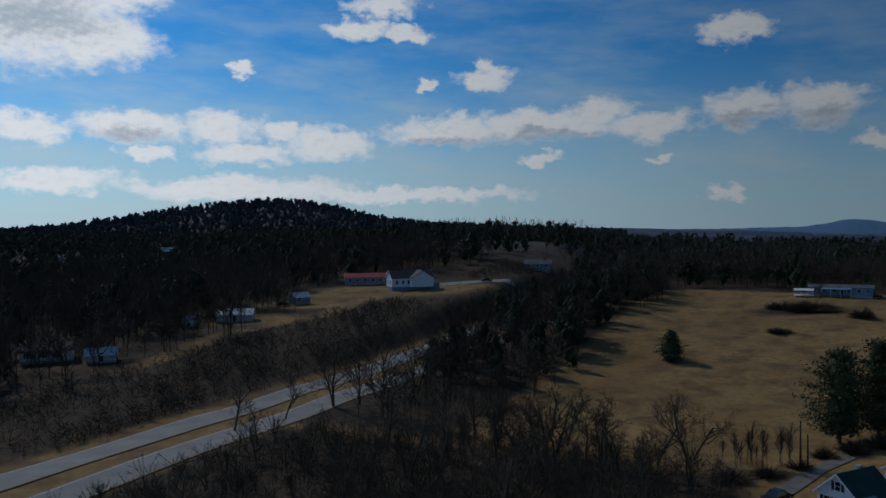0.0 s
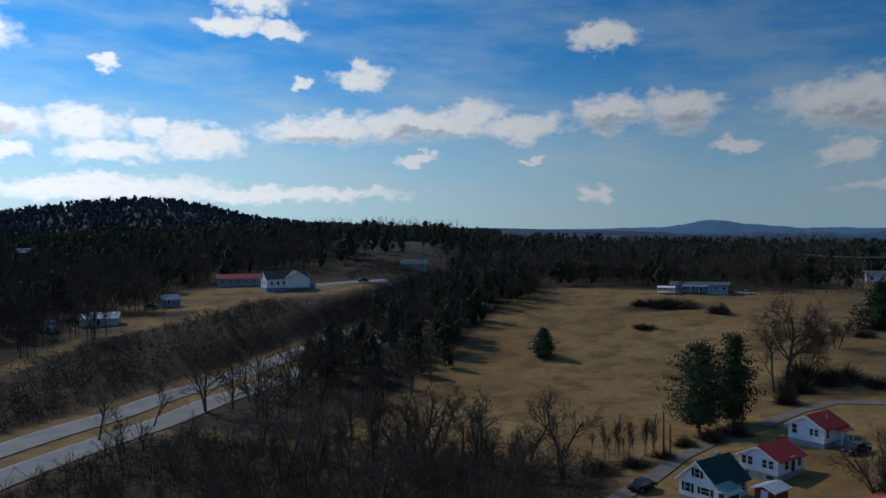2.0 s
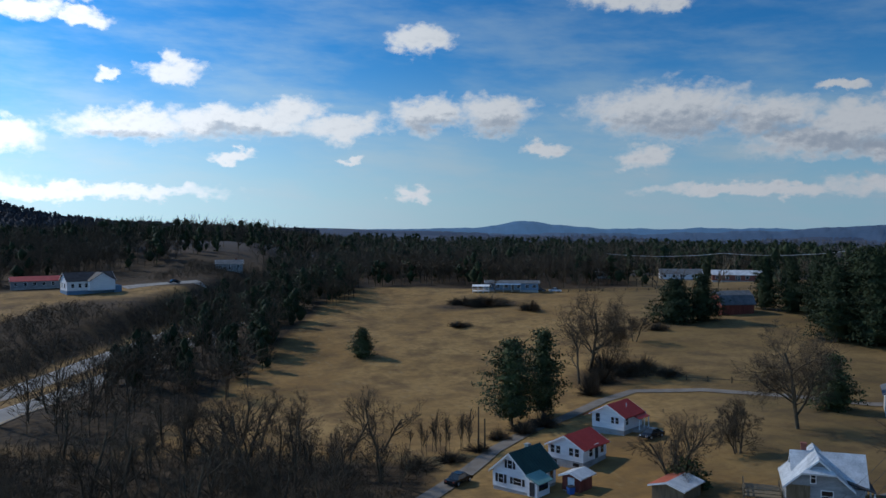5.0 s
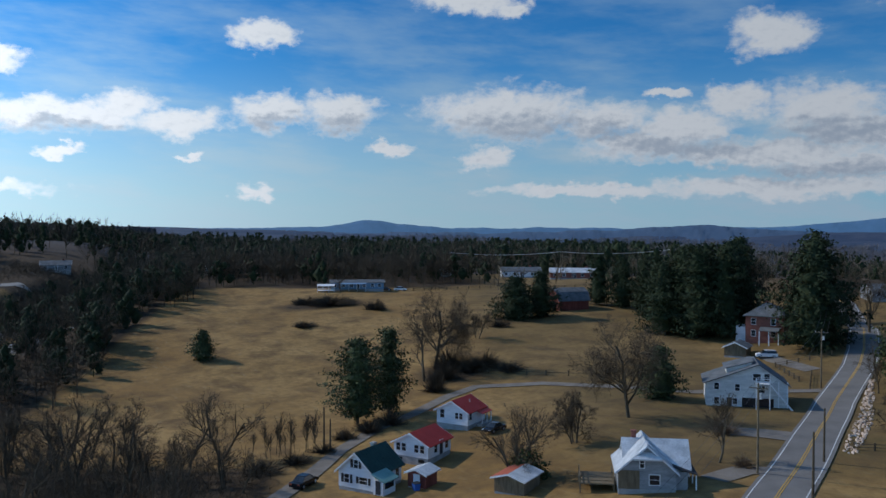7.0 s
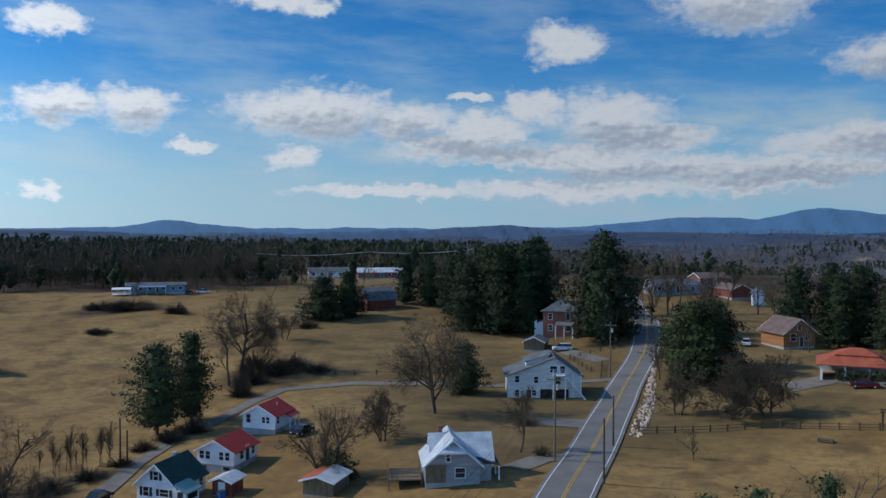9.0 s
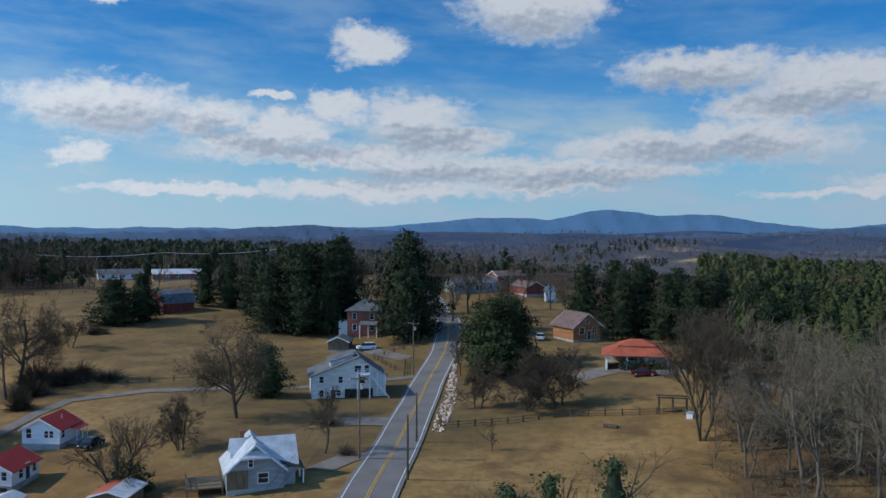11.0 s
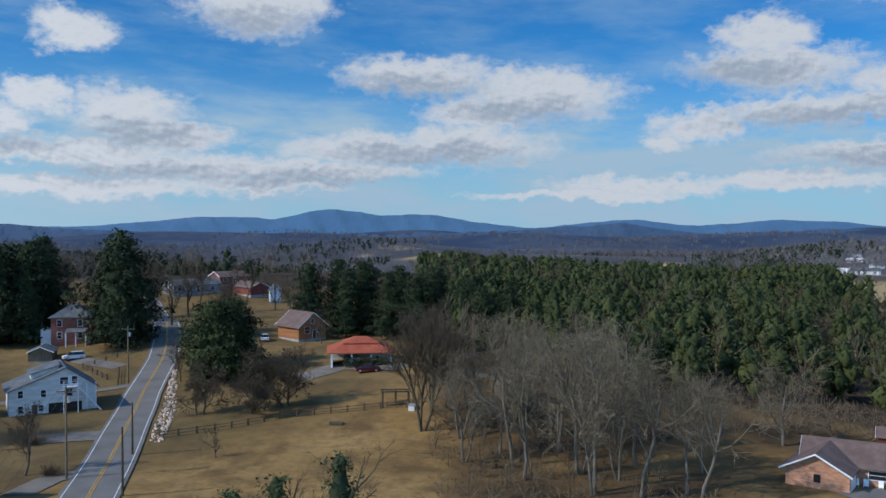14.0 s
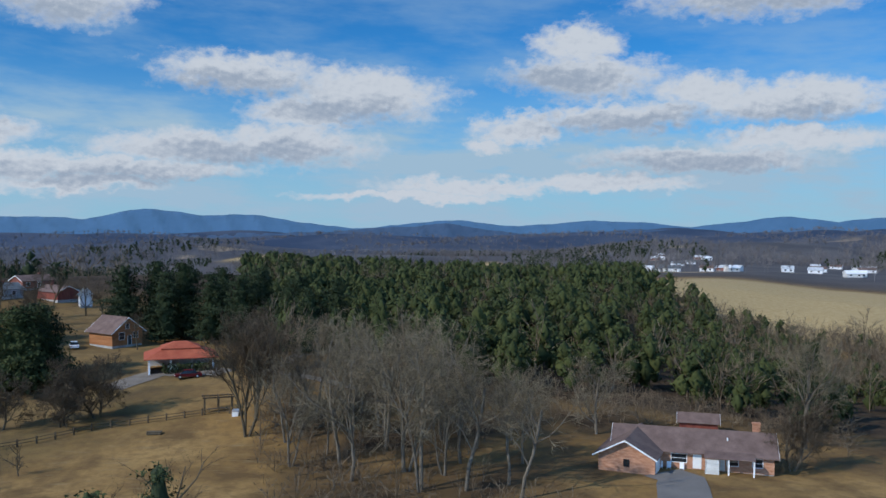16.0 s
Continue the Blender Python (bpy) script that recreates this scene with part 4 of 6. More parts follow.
for side in (-1, 1):
    part("verge_board", Mesh().slab([(-5.88, side * 4.35, 2.45), (-5.78, side * 4.35, 2.45), (-5.78, 0, 4.75), (-5.88, 0, 4.75)], 0.22), TRIM, h).matrix_basis = pose(-8.0, -3.6, 0, 0, 0, 90 - 8)
part("wing_window", Mesh().box(-4.33, -0.4, 1.0, -4.22, 0.4, 2.0), GLASS, h).matrix_basis = pose(-8.0, -4.4, 0, 0, 0, 90 - 8)
for u in (-2.4, -0.8):
    part("garage_door", Mesh().box(u - 0.7 - 0.6, -3.86, 0.1, u + 0.7 - 0.6, -3.8, 2.1), TRIM, h, "white garage door").matrix_basis = pose(-8.0, -4.4, 0, 0, 0, 90 - 8)
for u, w in ((-1.8, 2.0), (5.2, 1.4), (8.4, 1.2)):
    window(h, "s", 21, 8.4, u, 1.6, w, 1.1)
door(h, "s", 21, 8.4, 0.6, 0.3, material=TRIM), door(h, "s", 21, 8.4, 3.6, 0.3, material=CREAM)
part("porch_roof", Mesh().slab([(1.5, -6.4, 2.45), (8.0, -6.4, 2.45), (8.0, -4.1, 2.85), (1.5, -4.1, 2.85)], 0.12), BROWN_ROOF, h)
for xx in (1.7, 4.6, 7.8):
    part("porch_post", Mesh().box(xx - 0.1, -6.3, -0.6, xx + 0.1, -6.1, 2.45), TRIM, h)
part("porch_wall", Mesh().box(1.6, -6.3, -0.6, 3.4, -6.15, 2.2), CREAM, h, "pale lattice screen")
chimney(h, 8.6, 1.8, 5.8, TAN_BRICK, 1.0), part("vent_pipe", Mesh().tube((4.6, -2.0, 3.6), (4.6, -2.0, 4.3), 0.1, 0.1), TRIM, h)
gable_house("shed", 143, -33, MR, 6, 4, 2.2, 1.0, BARN_RED, (BROWN_ROOF, BROWN_ROOF), "small brown roofed shed behind the ranch house", "shed", base=0.1)
for i, u in enumerate((-5.4, -4.3, -2.6)):
    c = thing("porch_chair", 0, 0, 0, "white wooden porch chair against the wall", "chair", "porch chairs")
    c.matrix_basis = pose(122.5, -27.5, gz(122.5, -27.5), 0, 0, MR) @ pose(u + 1.2, -5.0, 0.0)
    part("seat", Mesh().box(-0.3, -0.3, 0.38, 0.3, 0.3, 0.44), TRIM, c), part("backrest", Mesh().slab([(-0.3, 0.28, 0.44), (0.3, 0.28, 0.44), (0.3, 0.45, 1.1), (-0.3, 0.45, 1.1)], 0.05), TRIM, c)
    for sx in (-0.26, 0.26):
        for sy in (-0.26, 0.26):
            part("leg", Mesh().box(sx - 0.03, sy - 0.03, -0.3, sx + 0.03, sy + 0.03, 0.4), TRIM, c)
# sheds by the small houses
h = gable_house("shed", 56.4, 100.8, 29, 3.0, 2.8, 2.1, 0.5, BARN_RED, (TIN_ROOF, TIN_ROOF), "small red shed with a pale metal roof", "shed", base=0.1)
part("shed_door", Mesh().box(-1.56, -0.5, 0.1, -1.5, 0.5, 1.9), TRIM, h)
h = gable_house("shed", 64.6, 90.2, 29, 5, 4.2, 2.0, 0.6, WOOD, (TIN_ROOF, RUST_ROOF), "weathered board shed with a rusty metal roof", "shed", base=0.1)
tk = thing("propane_tank", 174.3, 170.6, 20, "white rounded tank at the edge of the pines", "tank")
part("vessel", Mesh().loft([[(x, r * math.cos(a) , 1.5 + r * math.sin(a)) for a in np.linspace(0, 2 * math.pi, 12, endpoint=False)] for x, r in ((-2, 0.4), (-1.7, 1.0), (-1.2, 1.35), (1.2, 1.35), (1.7, 1.0), (2, 0.4))]), WHITE, tk)
for xx in (-1.0, 1.0):
    part("cradle", Mesh().box(xx - 0.2, -0.9, -0.4, xx + 0.2, 0.9, 0.5), CONCRETE, tk)
# small far houses past the pasture
far_walls = [WHITE, CREAM, WHITE, RED_BRICK, WHITE]
far_roofs = [GREY_ROOF, TIN_ROOF, WHITE, BROWN_ROOF, TIN_ROOF]
frng = random.Random(4)
for i in range(38):
    a = radians(96 + 18 * frng.random())
    d = 640 + 480 * frng.random()
    x, y = d * math.sin(a), d * math.cos(a)
    L = frng.uniform(8, 13)
    h = gable_house("far_house", x, y, frng.uniform(-30, 30) - 100, L, 8, 3.2, 2.0, far_walls[i % 5], (far_roofs[(i * 2) % 5],) * 2, "small house across the far pasture" if i % 5 != 3 else "small brick house across the far pasture", "house")
    tagged(h, group="houses across the pasture")
    for u in (-L / 4, L / 4):
        window(h, "s", L, 8, u, 1.9, 1.4, 1.2)
for i in range(22):
    a = radians(-27 + 14 * frng.random() if i < 13 else 12 + 40 * frng.random())
    d = 560 + 330 * frng.random()
    x, y = d * math.sin(a), d * math.cos(a)
    h = gable_house("far_house", x, y, frng.uniform(-20, 20) - math.degrees(a), frng.uniform(10, 18), 8, 4.0, 2.4, far_walls[i % 5], (far_roofs[(i + 1) % 5],) * 2, "pale house glimpsed among far woods", "house")
    tagged(h, group="houses among far woods")

# ---- trees ----
def prisms(A, B, RA, RB, sides=3):
    """Tapered sticks from A to B as arrays of corners and triangles."""
    A, B = np.asarray(A, float), np.asarray(B, float)
    RA, RB = np.asarray(RA, float)[:, None, None], np.asarray(RB, float)[:, None, None]
    d = B - A
    d /= np.linalg.norm(d, axis=1, keepdims=True) + 1e-9
    h = np.where(np.abs(d[:, 2:3]) > 0.9, [[1.0, 0, 0]], [[0, 0, 1.0]])
    u = np.cross(d, h)
    u /= np.linalg.norm(u, axis=1, keepdims=True) + 1e-9
    w = np.cross(d, u)
    t = np.arange(sides) * 2 * math.pi / sides
    ring = u[:, None] * np.cos(t)[None, :, None] + w[:, None] * np.sin(t)[None, :, None]
    V = np.concatenate([A[:, None] + ring * RA, B[:, None] + ring * RB], 1).reshape(-1, 3)
    i = np.arange(sides)
    j = (i + 1) % sides
    one = np.concatenate([np.stack([i, j, sides + j], 1), np.stack([i, sides + j, sides + i], 1)])
    T = (np.arange(len(A))[:, None, None] * 2 * sides + one[None]).reshape(-1, 3)
    return V, T


def leaves(C, size, n, rng, spread, droop=0.0):
    """n small ragged triangles round each centre."""
    C = np.repeat(np.asarray(C, float), n, 0)
    size = np.repeat(np.broadcast_to(size, len(C) // n), n)
    spread = np.repeat(np.broadcast_to(spread, len(C) // n), n)
    k = len(C)
    c = C + rng.normal(0, 1, (k, 3)) * spread[:, None] * np.array([0.5, 0.5, 0.33])
    a = rng.normal(0, 1, (k, 3))
    a[:, 2] = a[:, 2] * 0.5 - droop
    a /= np.linalg.norm(a, axis=1, keepdims=True)
    b = np.cross(a, rng.normal(0, 1, (k, 3)))
    b /= np.linalg.norm(b, axis=1, keepdims=True) + 1e-9
    s = size[:, None] * rng.uniform(0.6, 1.4, (k, 1))
    V = np.stack([c - a * s * 0.55 - b * s * 0.38, c - a * s * 0.45 + b * s * 0.42, c + a * s * 0.8], 1).reshape(-1, 3)
    return V, np.arange(3 * k).reshape(-1, 3)


def tufts(C, N, size, n, rng, spread):
    """n small needle sprays round each centre, facing roughly along N."""
    C, N = np.repeat(np.asarray(C, float), n, 0), np.repeat(np.asarray(N, float), n, 0)
    k = len(C)
    size = np.repeat(np.broadcast_to(size, k // n), n)[:, None] * rng.uniform(0.55, 1.35, (k, 1))
    c = C + rng.normal(0, 1, (k, 3)) * np.repeat(np.broadcast_to(spread, k // n), n)[:, None] * np.array([0.5, 0.5, 0.3])
    w = N / (np.linalg.norm(N, axis=1, keepdims=True) + 1e-9) + rng.normal(0, 0.55, (k, 3))
    a = np.cross(w, rng.normal(0, 1, (k, 3)))
    a /= np.linalg.norm(a, axis=1, keepdims=True) + 1e-9
    b = np.cross(w, a)
    b /= np.linalg.norm(b, axis=1, keepdims=True) + 1e-9
    V = np.stack([c - a * size * 0.6 - b * size * 0.35, c - a * size * 0.4 + b * size * 0.5, c + a * size * 0.85], 1).reshape(-1, 3)
    return V, np.arange(3 * k).reshape(-1, 3)


def core(rng, levels, sides, rough=0.22):
    """The dense inside of a crown: uneven rings; levels are (height, radius)."""
    V = []
    for i, (z, r) in enumerate(levels):
        turn = rng.uniform(0, 1)
        for j in range(sides):
            a = 2 * math.pi * (j + turn * 0.5) / sides
            q = r * rng.uniform(1 - rough, 1 + rough)
            V.append((q * math.cos(a), q * math.sin(a), z))
    T = []
    for i in range(len(levels) - 1):
        for j in range(sides):
            a, b, c, d = i * sides + j, i * sides + (j + 1) % sides, (i + 1) * sides + (j + 1) % sides, (i + 1) * sides + j
            T += [(a, b, c), (a, c, d)]
    return np.array(V), np.array(T)


def join(*sets):
    V, T, k = [], [], 0
    for v, t in sets:
        V.append(v), T.append(t + k)
        k += len(v)
    return np.concatenate(V), np.concatenate(T)


def grow(rng, height, spread, fork, levels, counts, up):
    """Branches of a leafless tree: lists of sticks, level by level."""
    sticks = [[] for _ in range(levels)]

    def limb(p, d, length, r, level):
        n = 4 if level == 0 else 3 if level == 1 else 2 if level == 2 else 1
        q, path = Vector(p), []
        d = Vector(d)
        for i in range(n):
            d = (d + Vector(rng.normal(0, 0.13 + 0.05 * level, 3)) + Vector((0, 0, up[min(level, len(up) - 1)]))).normalized()
            e = q + d * (length / n)
            r2 = r * (1 - 0.62 / n) if level else r * (1 - 0.5 / n)
            sticks[level].append((q.copy(), e.copy(), r, r2))
            path.append((q.copy(), e.copy(), r2, d.copy()))
            q, r = e, r2
        if level + 1 < levels:
            for i in range(counts[level]):
                f = rng.uniform(fork if level == 0 else 0.25, 1.0)
                k = min(n - 1, int(f * n))
                a, b, rr, dd = path[k]
                s = a.lerp(b, f * n - k)
                side = Vector(rng.normal(0, 1, 3))
                side = (side - dd * side.dot(dd)).normalized()
                out = (dd * rng.uniform(0.45, 1.0) + side * rng.uniform(0.55, 1.0) * spread).normalized()
                limb(s, out, length * rng.uniform(0.42, 0.72) * (1.12 - 0.35 * f), rr * rng.uniform(0.45, 0.7), level + 1)

    limb((0, 0, -0.3), (0, 0, 1), height * 0.62, height * 0.021, 0)
    return sticks


def bare_meshes(seed, height, spread=0.8, fork=0.3, counts=(8, 6, 5, 6), up=(0.05, 0.12, 0.08, 0.05), bark=None, twig=None, thick=1.0, stems=1, spray=3, fine=0.011, twig_least=0.022):
    rng = np.random.default_rng(seed)
    thickset, thinset, tips = [], [], []
    for st in range(stems):
        sticks = grow(rng, height * (1 if st == 0 else rng.uniform(0.75, 1)), spread, fork, len(counts) + 1, counts, up)
        lean = Matrix.Identity(3)
        off = Vector((0, 0, 0))
        if stems > 1:
            a = st * 2 * math.pi / stems + rng.uniform(0, 1)
            lean = Euler((0.22 * math.cos(a), 0.22 * math.sin(a), 0)).to_matrix()
            off = Vector((0.4 * math.sin(a), -0.4 * math.cos(a), 0))
        for level, group in enumerate(sticks):
            for p, q, ra, rb in group:
                (thickset if level < 2 else thinset if level < len(counts) else tips).append((lean @ p + off, lean @ q + off, ra * thick, rb * thick))
    top = max(s[1].z for s in thickset + thinset + tips)
    k = height / top

    def arrays(group, sides, least):
        A = np.array([s[0] for s in group]) * k
        B = np.array([s[1] for s in group]) * k
        return prisms(A, B, np.maximum([s[2] for s in group], least), np.maximum([s[3] for s in group], least * 0.7), sides)

    def blades(group):
        A = np.array([s[0] for s in group]) * k
        B = np.array([s[1] for s in group]) * k
        side = np.cross(B - A, rng.normal(0, 1, A.shape))
        side *= 0.017 / (np.linalg.norm(side, axis=1, keepdims=True) + 1e-9)
        return np.stack([A - side, A + side, B], 1).reshape(-1, 3), np.arange(3 * len(A)).reshape(-1, 3)

    def sprays(group):
        A = np.repeat(np.array([s[0] for s in group]) * k, spray, 0)
        B = np.repeat(np.array([s[1] for s in group]) * k, spray, 0)
        d = B - A
        long = np.linalg.norm(d, axis=1, keepdims=True)
        p = A + d * rng.uniform(0.1, 1.0, (len(A), 1))
        e = d / (long + 1e-9) + rng.normal(0, 0.55, A.shape) + np.array([0, 0, 0.12])
        e *= np.clip(long, 0.35, 1.1) * rng.uniform(0.4, 1.0, (len(A), 1)) / (np.linalg.norm(e, axis=1, keepdims=True) + 1e-9)
        side = np.cross(e, rng.normal(0, 1, A.shape))
        side *= fine / (np.linalg.norm(side, axis=1, keepdims=True) + 1e-9)
        return np.stack([p - side, p + side, p + e], 1).reshape(-1, 3), np.arange(3 * len(A)).reshape(-1, 3)

    return raw_mesh("trunk", *arrays(thickset, 5, 0.05), bark or BARK), raw_mesh("crown", *join(arrays(thinset, 3, twig_least), blades(tips), sprays(tips)), twig or TWIG)


def pine_meshes(seed, height, width, start=0.15, layers=16, per=7, needle=0.5, n=16, mat_=None, shape=0.8, ragged=0.22, fill=0.6):
    """A conifer: a trunk, whorls of boughs, a dense heart and sprays of needles along the boughs."""
    rng = np.random.default_rng(seed)
    A, B, RA, RB = [(0, 0, -0.3)], [(0.1, 0, height * 0.97)], [height * 0.018], [0.04]
    C, N, S, heart = [], [], [], [(height * start * 0.9, 0.15 * width * fill)]
    for i in range(layers):
        f = start + (1 - start) * (i + rng.uniform(-0.3, 0.3)) / layers
        z = height * f
        g = (f - start) / (1 - start)
        reach = width / 2 * max(0.05, 1 - g) ** shape * min(1.0, 0.62 + 2.4 * g) * rng.uniform(1 - ragged, 1 + ragged)
        heart.append((z, reach * fill * (0.82 if i % 2 else 1.0)))
        for j in range(per):
            if rng.random() < 0.1:
                continue
            a = 2 * math.pi * (j + rng.uniform(0, 0.9)) / per + i
            r = reach * rng.uniform(0.75, 1.15) * (1 + 0.28 * math.sin(2 * a + 6 * g + seed) + 0.18 * math.sin(3 * a - 9 * g))
            tip = np.array([r * math.cos(a), r * math.sin(a), z + r * rng.uniform(-0.05, 0.22)])
            A.append((0, 0, z)), B.append(tuple(tip)), RA.append(0.06), RB.append(0.02)
            for q in np.linspace(0.5, 1.0, max(2, int(r / 1.1))):
                C.append(np.array([0, 0, z]) * (1 - q) + tip * q + rng.normal(0, 0.15, 3))
                N.append((math.cos(a) * q, math.sin(a) * q, 0.75))
                S.append(needle * rng.uniform(0.75, 1.25))
    heart.append((height * 0.985, 0.02))
    C.append(np.array([0.1, 0, height * 0.98])), N.append((0, 0, 1)), S.append(needle)
    heart.sort()
    tv = prisms(A[:1], B[:1], RA[:1], RB[:1], 6)
    bv = prisms(A[1:], B[1:], RA[1:], RB[1:], 3)
    lv = tufts(C, N, np.array(S) * 0.6, n, rng, np.array(S) * 1.7)
    return raw_mesh("trunk", *join(tv, bv), BARK), raw_mesh("crown", *join(lv, core(rng, heart, 9)), mat_ or PINE)


def bush_mesh(seed, rx, rz, n, size, material, twigs=True):
    rng = np.random.default_rng(seed)
    d = rng.normal(0, 1, (n, 3))
    d /= np.linalg.norm(d, axis=1, keepdims=True)
    d[:, 2] = np.abs(d[:, 2])
    r = rng.uniform(0.55, 1.05, (n, 1)) * (1 + 0.25 * np.sin(3 * np.arctan2(d[:, 1:2], d[:, 0:1]) + seed))
    tip = d * r * np.array([rx, rx, rz])
    if not twigs:
        return raw_mesh("foliage", *leaves(tip, size, 9, rng, size * 2), material)
    base = tip * np.array([0.25, 0.25, 0.1])
    return raw_mesh("bramble", *prisms(base, tip, np.full(n, size), np.full(n, size * 0.4), 3), material)


def tree(name, meshes, x, y, rz, label, group="", s=1.0, sink=0.0):
    e = new(name)
    e.matrix_basis = pose(x, y, gz(x, y) - sink, 0, 0, rz) @ Matrix.Diagonal((s, s, s, 1))
    tagged(e, label, "tree", group)
    for m in meshes:
        ob = new(m.name.split(".")[0], m)
        ob.parent = e
    return e


# single trees near the houses
tree("bare_tree", bare_meshes(11, 17.5, 1.25, 0.12, (12, 9, 7, 7), thick=0.95), 100.3, 108, 20, "broad leafless old shade tree on the lawn")
tree("bare_tree", bare_meshes(12, 8.5, 1.0, 0.15, (8, 6, 5, 6), stems=3), 82.9, 101.2, 0, "low leafless many-stemmed tree on dry grass")
tree("bare_tree", bare_meshes(13, 9.5, 0.7, 0.2, (8, 6, 5, 6)), 92.3, 81.5, 50, "slender leafless tree beside the country road")
tree("bare_tree", bare_meshes(14, 11, 0.6, 0.12, (6, 5, 4, 4), stems=5), 67.2, 93.9, 10, "vase-shaped leafless tree over a dark shed")
tree("bare_tree", bare_meshes(15, 20, 1.2, 0.25, (14, 9, 6, 8), thick=0.95), 97.6, 168.6, 90, "tall gnarled leafless oak at the field edge")
tree("bare_tree", bare_meshes(16, 15, 0.5, 0.3, (7, 5, 4, 6)), 90, 160, 0, "leafless tree tangled with vines at the field edge")
tree("bare_tree", bare_meshes(17, 7.5, 0.9, 0.15, (9, 6, 4, 7), stems=2), 121.4, 187.6, 0, "small round leafless tree in the pasture")
tree("bare_tree", bare_meshes(18, 8.5, 1.0, 0.15, (9, 7, 5, 7), stems=2), 129.2, 78.2, 0, "round leafless fruit tree on the lawn", "fruit trees on the lawn", 1.15)
tree("bare_tree", bare_meshes(19, 8.5, 1.1, 0.15, (10, 7, 5, 8), stems=2), 131.0, 69.1, 70, "round leafless fruit tree on the lawn", "fruit trees on the lawn", 1.3)
tree("bare_tree", bare_meshes(20, 8.8, 1.1, 0.15, (10, 7, 5, 8), stems=2), 135.1, 65.2, 30, "round leafless fruit tree on the lawn", "fruit trees on the lawn", 1.3)
tree("bare_tree", bare_meshes(21, 4.5, 0.9, 0.2, (7, 5, 4)), 107.8, 62.6, 0, "small leafless tree in the dry meadow")
tree("bare_tree", bare_meshes(22, 21, 0.32, 0.2, (10, 7, 5, 7), stems=3, thick=0.6), 126.5, 37.8, 0, "tall leafless tree at the meadow corner")
tree("bare_tree", bare_meshes(23, 18, 0.35, 0.2, (9, 6, 5, 7), stems=2, thick=0.6), 134, 38.5, 40, "tall leafless tree at the meadow corner")
tree("bare_tree", bare_meshes(24, 13, 0.9, 0.2, (9, 7, 5, 7), bark=PALE_BARK, twig=PALE_TWIG), 136.8, -15.7, 0, "pale leafless tree behind the ranch house")
tree("bare_tree", bare_meshes(25, 20, 0.6, 0.25, (9, 7, 5, 7), bark=PALE_BARK, twig=PALE_TWIG), 134, -47, 0, "pale leafless tree beside the ranch house")
tree("bare_tree", bare_meshes(26, 10, 1.0, 0.15, (10, 8, 5, 8), stems=2, bark=PALE_BARK), 120, -40.5, 0, "spreading leafless tree in front of the ranch house")
tree("cedar_tree", pine_meshes(31, 15.5, 10.0, 0.1, 20, 10, 0.6, 15, CEDAR, 0.4, 0.38, 0.55), 64.0, 138, 0, "ragged dark green cedar by the gravel lane", "cedars by the lane")
tree("cedar_tree", pine_meshes(32, 16, 7.5, 0.08, 20, 9, 0.6, 15, CEDAR, 0.4, 0.38, 0.55), 71.6, 140.5, 40, "ragged dark green cedar by the gravel lane", "cedars by the lane")
tree("cedar_tree", pine_meshes(33, 10, 7.5, 0.02, 14, 10, 0.6, 16, CEDAR, 0.5, 0.15, 0.75), 117.3, 117.8, 0, "rounded dark cedar behind the bare shade tree")
tree("cedar_tree", pine_meshes(34, 12.5, 13, 0.0, 15, 12, 0.7, 16, PINE, 0.5), 145.6, 204.5, 0, "dark green cedars beside the red barn", "cedars by the barn")
tree("cedar_tree", pine_meshes(35, 13.5, 11, 0.0, 15, 11, 0.7, 16, PINE, 0.5), 154, 203.5, 60, "dark green cedars beside the red barn", "cedars by the barn")
tree("cedar_tree", pine_meshes(36, 7.0, 6.0, 0.0, 12, 14, 0.5, 14, CEDAR, 0.55, 0.12, 0.8), 54.7, 205.8, 0, "lone dark cedar standing in the tan field")
tree("pine_tree", pine_meshes(37, 15.5, 15, 0.03, 18, 13, 0.75, 16, PINE_LIGHT, 0.45), 153, 89, 0, "broad green pine beside the country road", "pines by the road")
tree("pine_tree", pine_meshes(38, 14.5, 12, 0.05, 18, 11, 0.7, 16, PINE, 0.5), 160, 88.5, 50, "broad green pine beside the country road", "pines by the road")
tree("spruce_tree", pine_meshes(39, 15.5, 7, 0.03, 18, 9, 0.5, 15, PINE_LIGHT, 1.0), 156, -55.9, 0, "conical green spruce behind the ranch house")
tree("spruce_tree", pine_meshes(40, 14, 8, 0.03, 16, 9, 0.5, 15, PINE, 1.0), 147, -52, 0, "conical green spruce behind the ranch house")
big = [pine_meshes(41 + i, 24, 14 + 2 * (i % 2), 0.04, 19, 9, 0.9, 11, PINE, 0.5, 0.3) for i in range(3)]
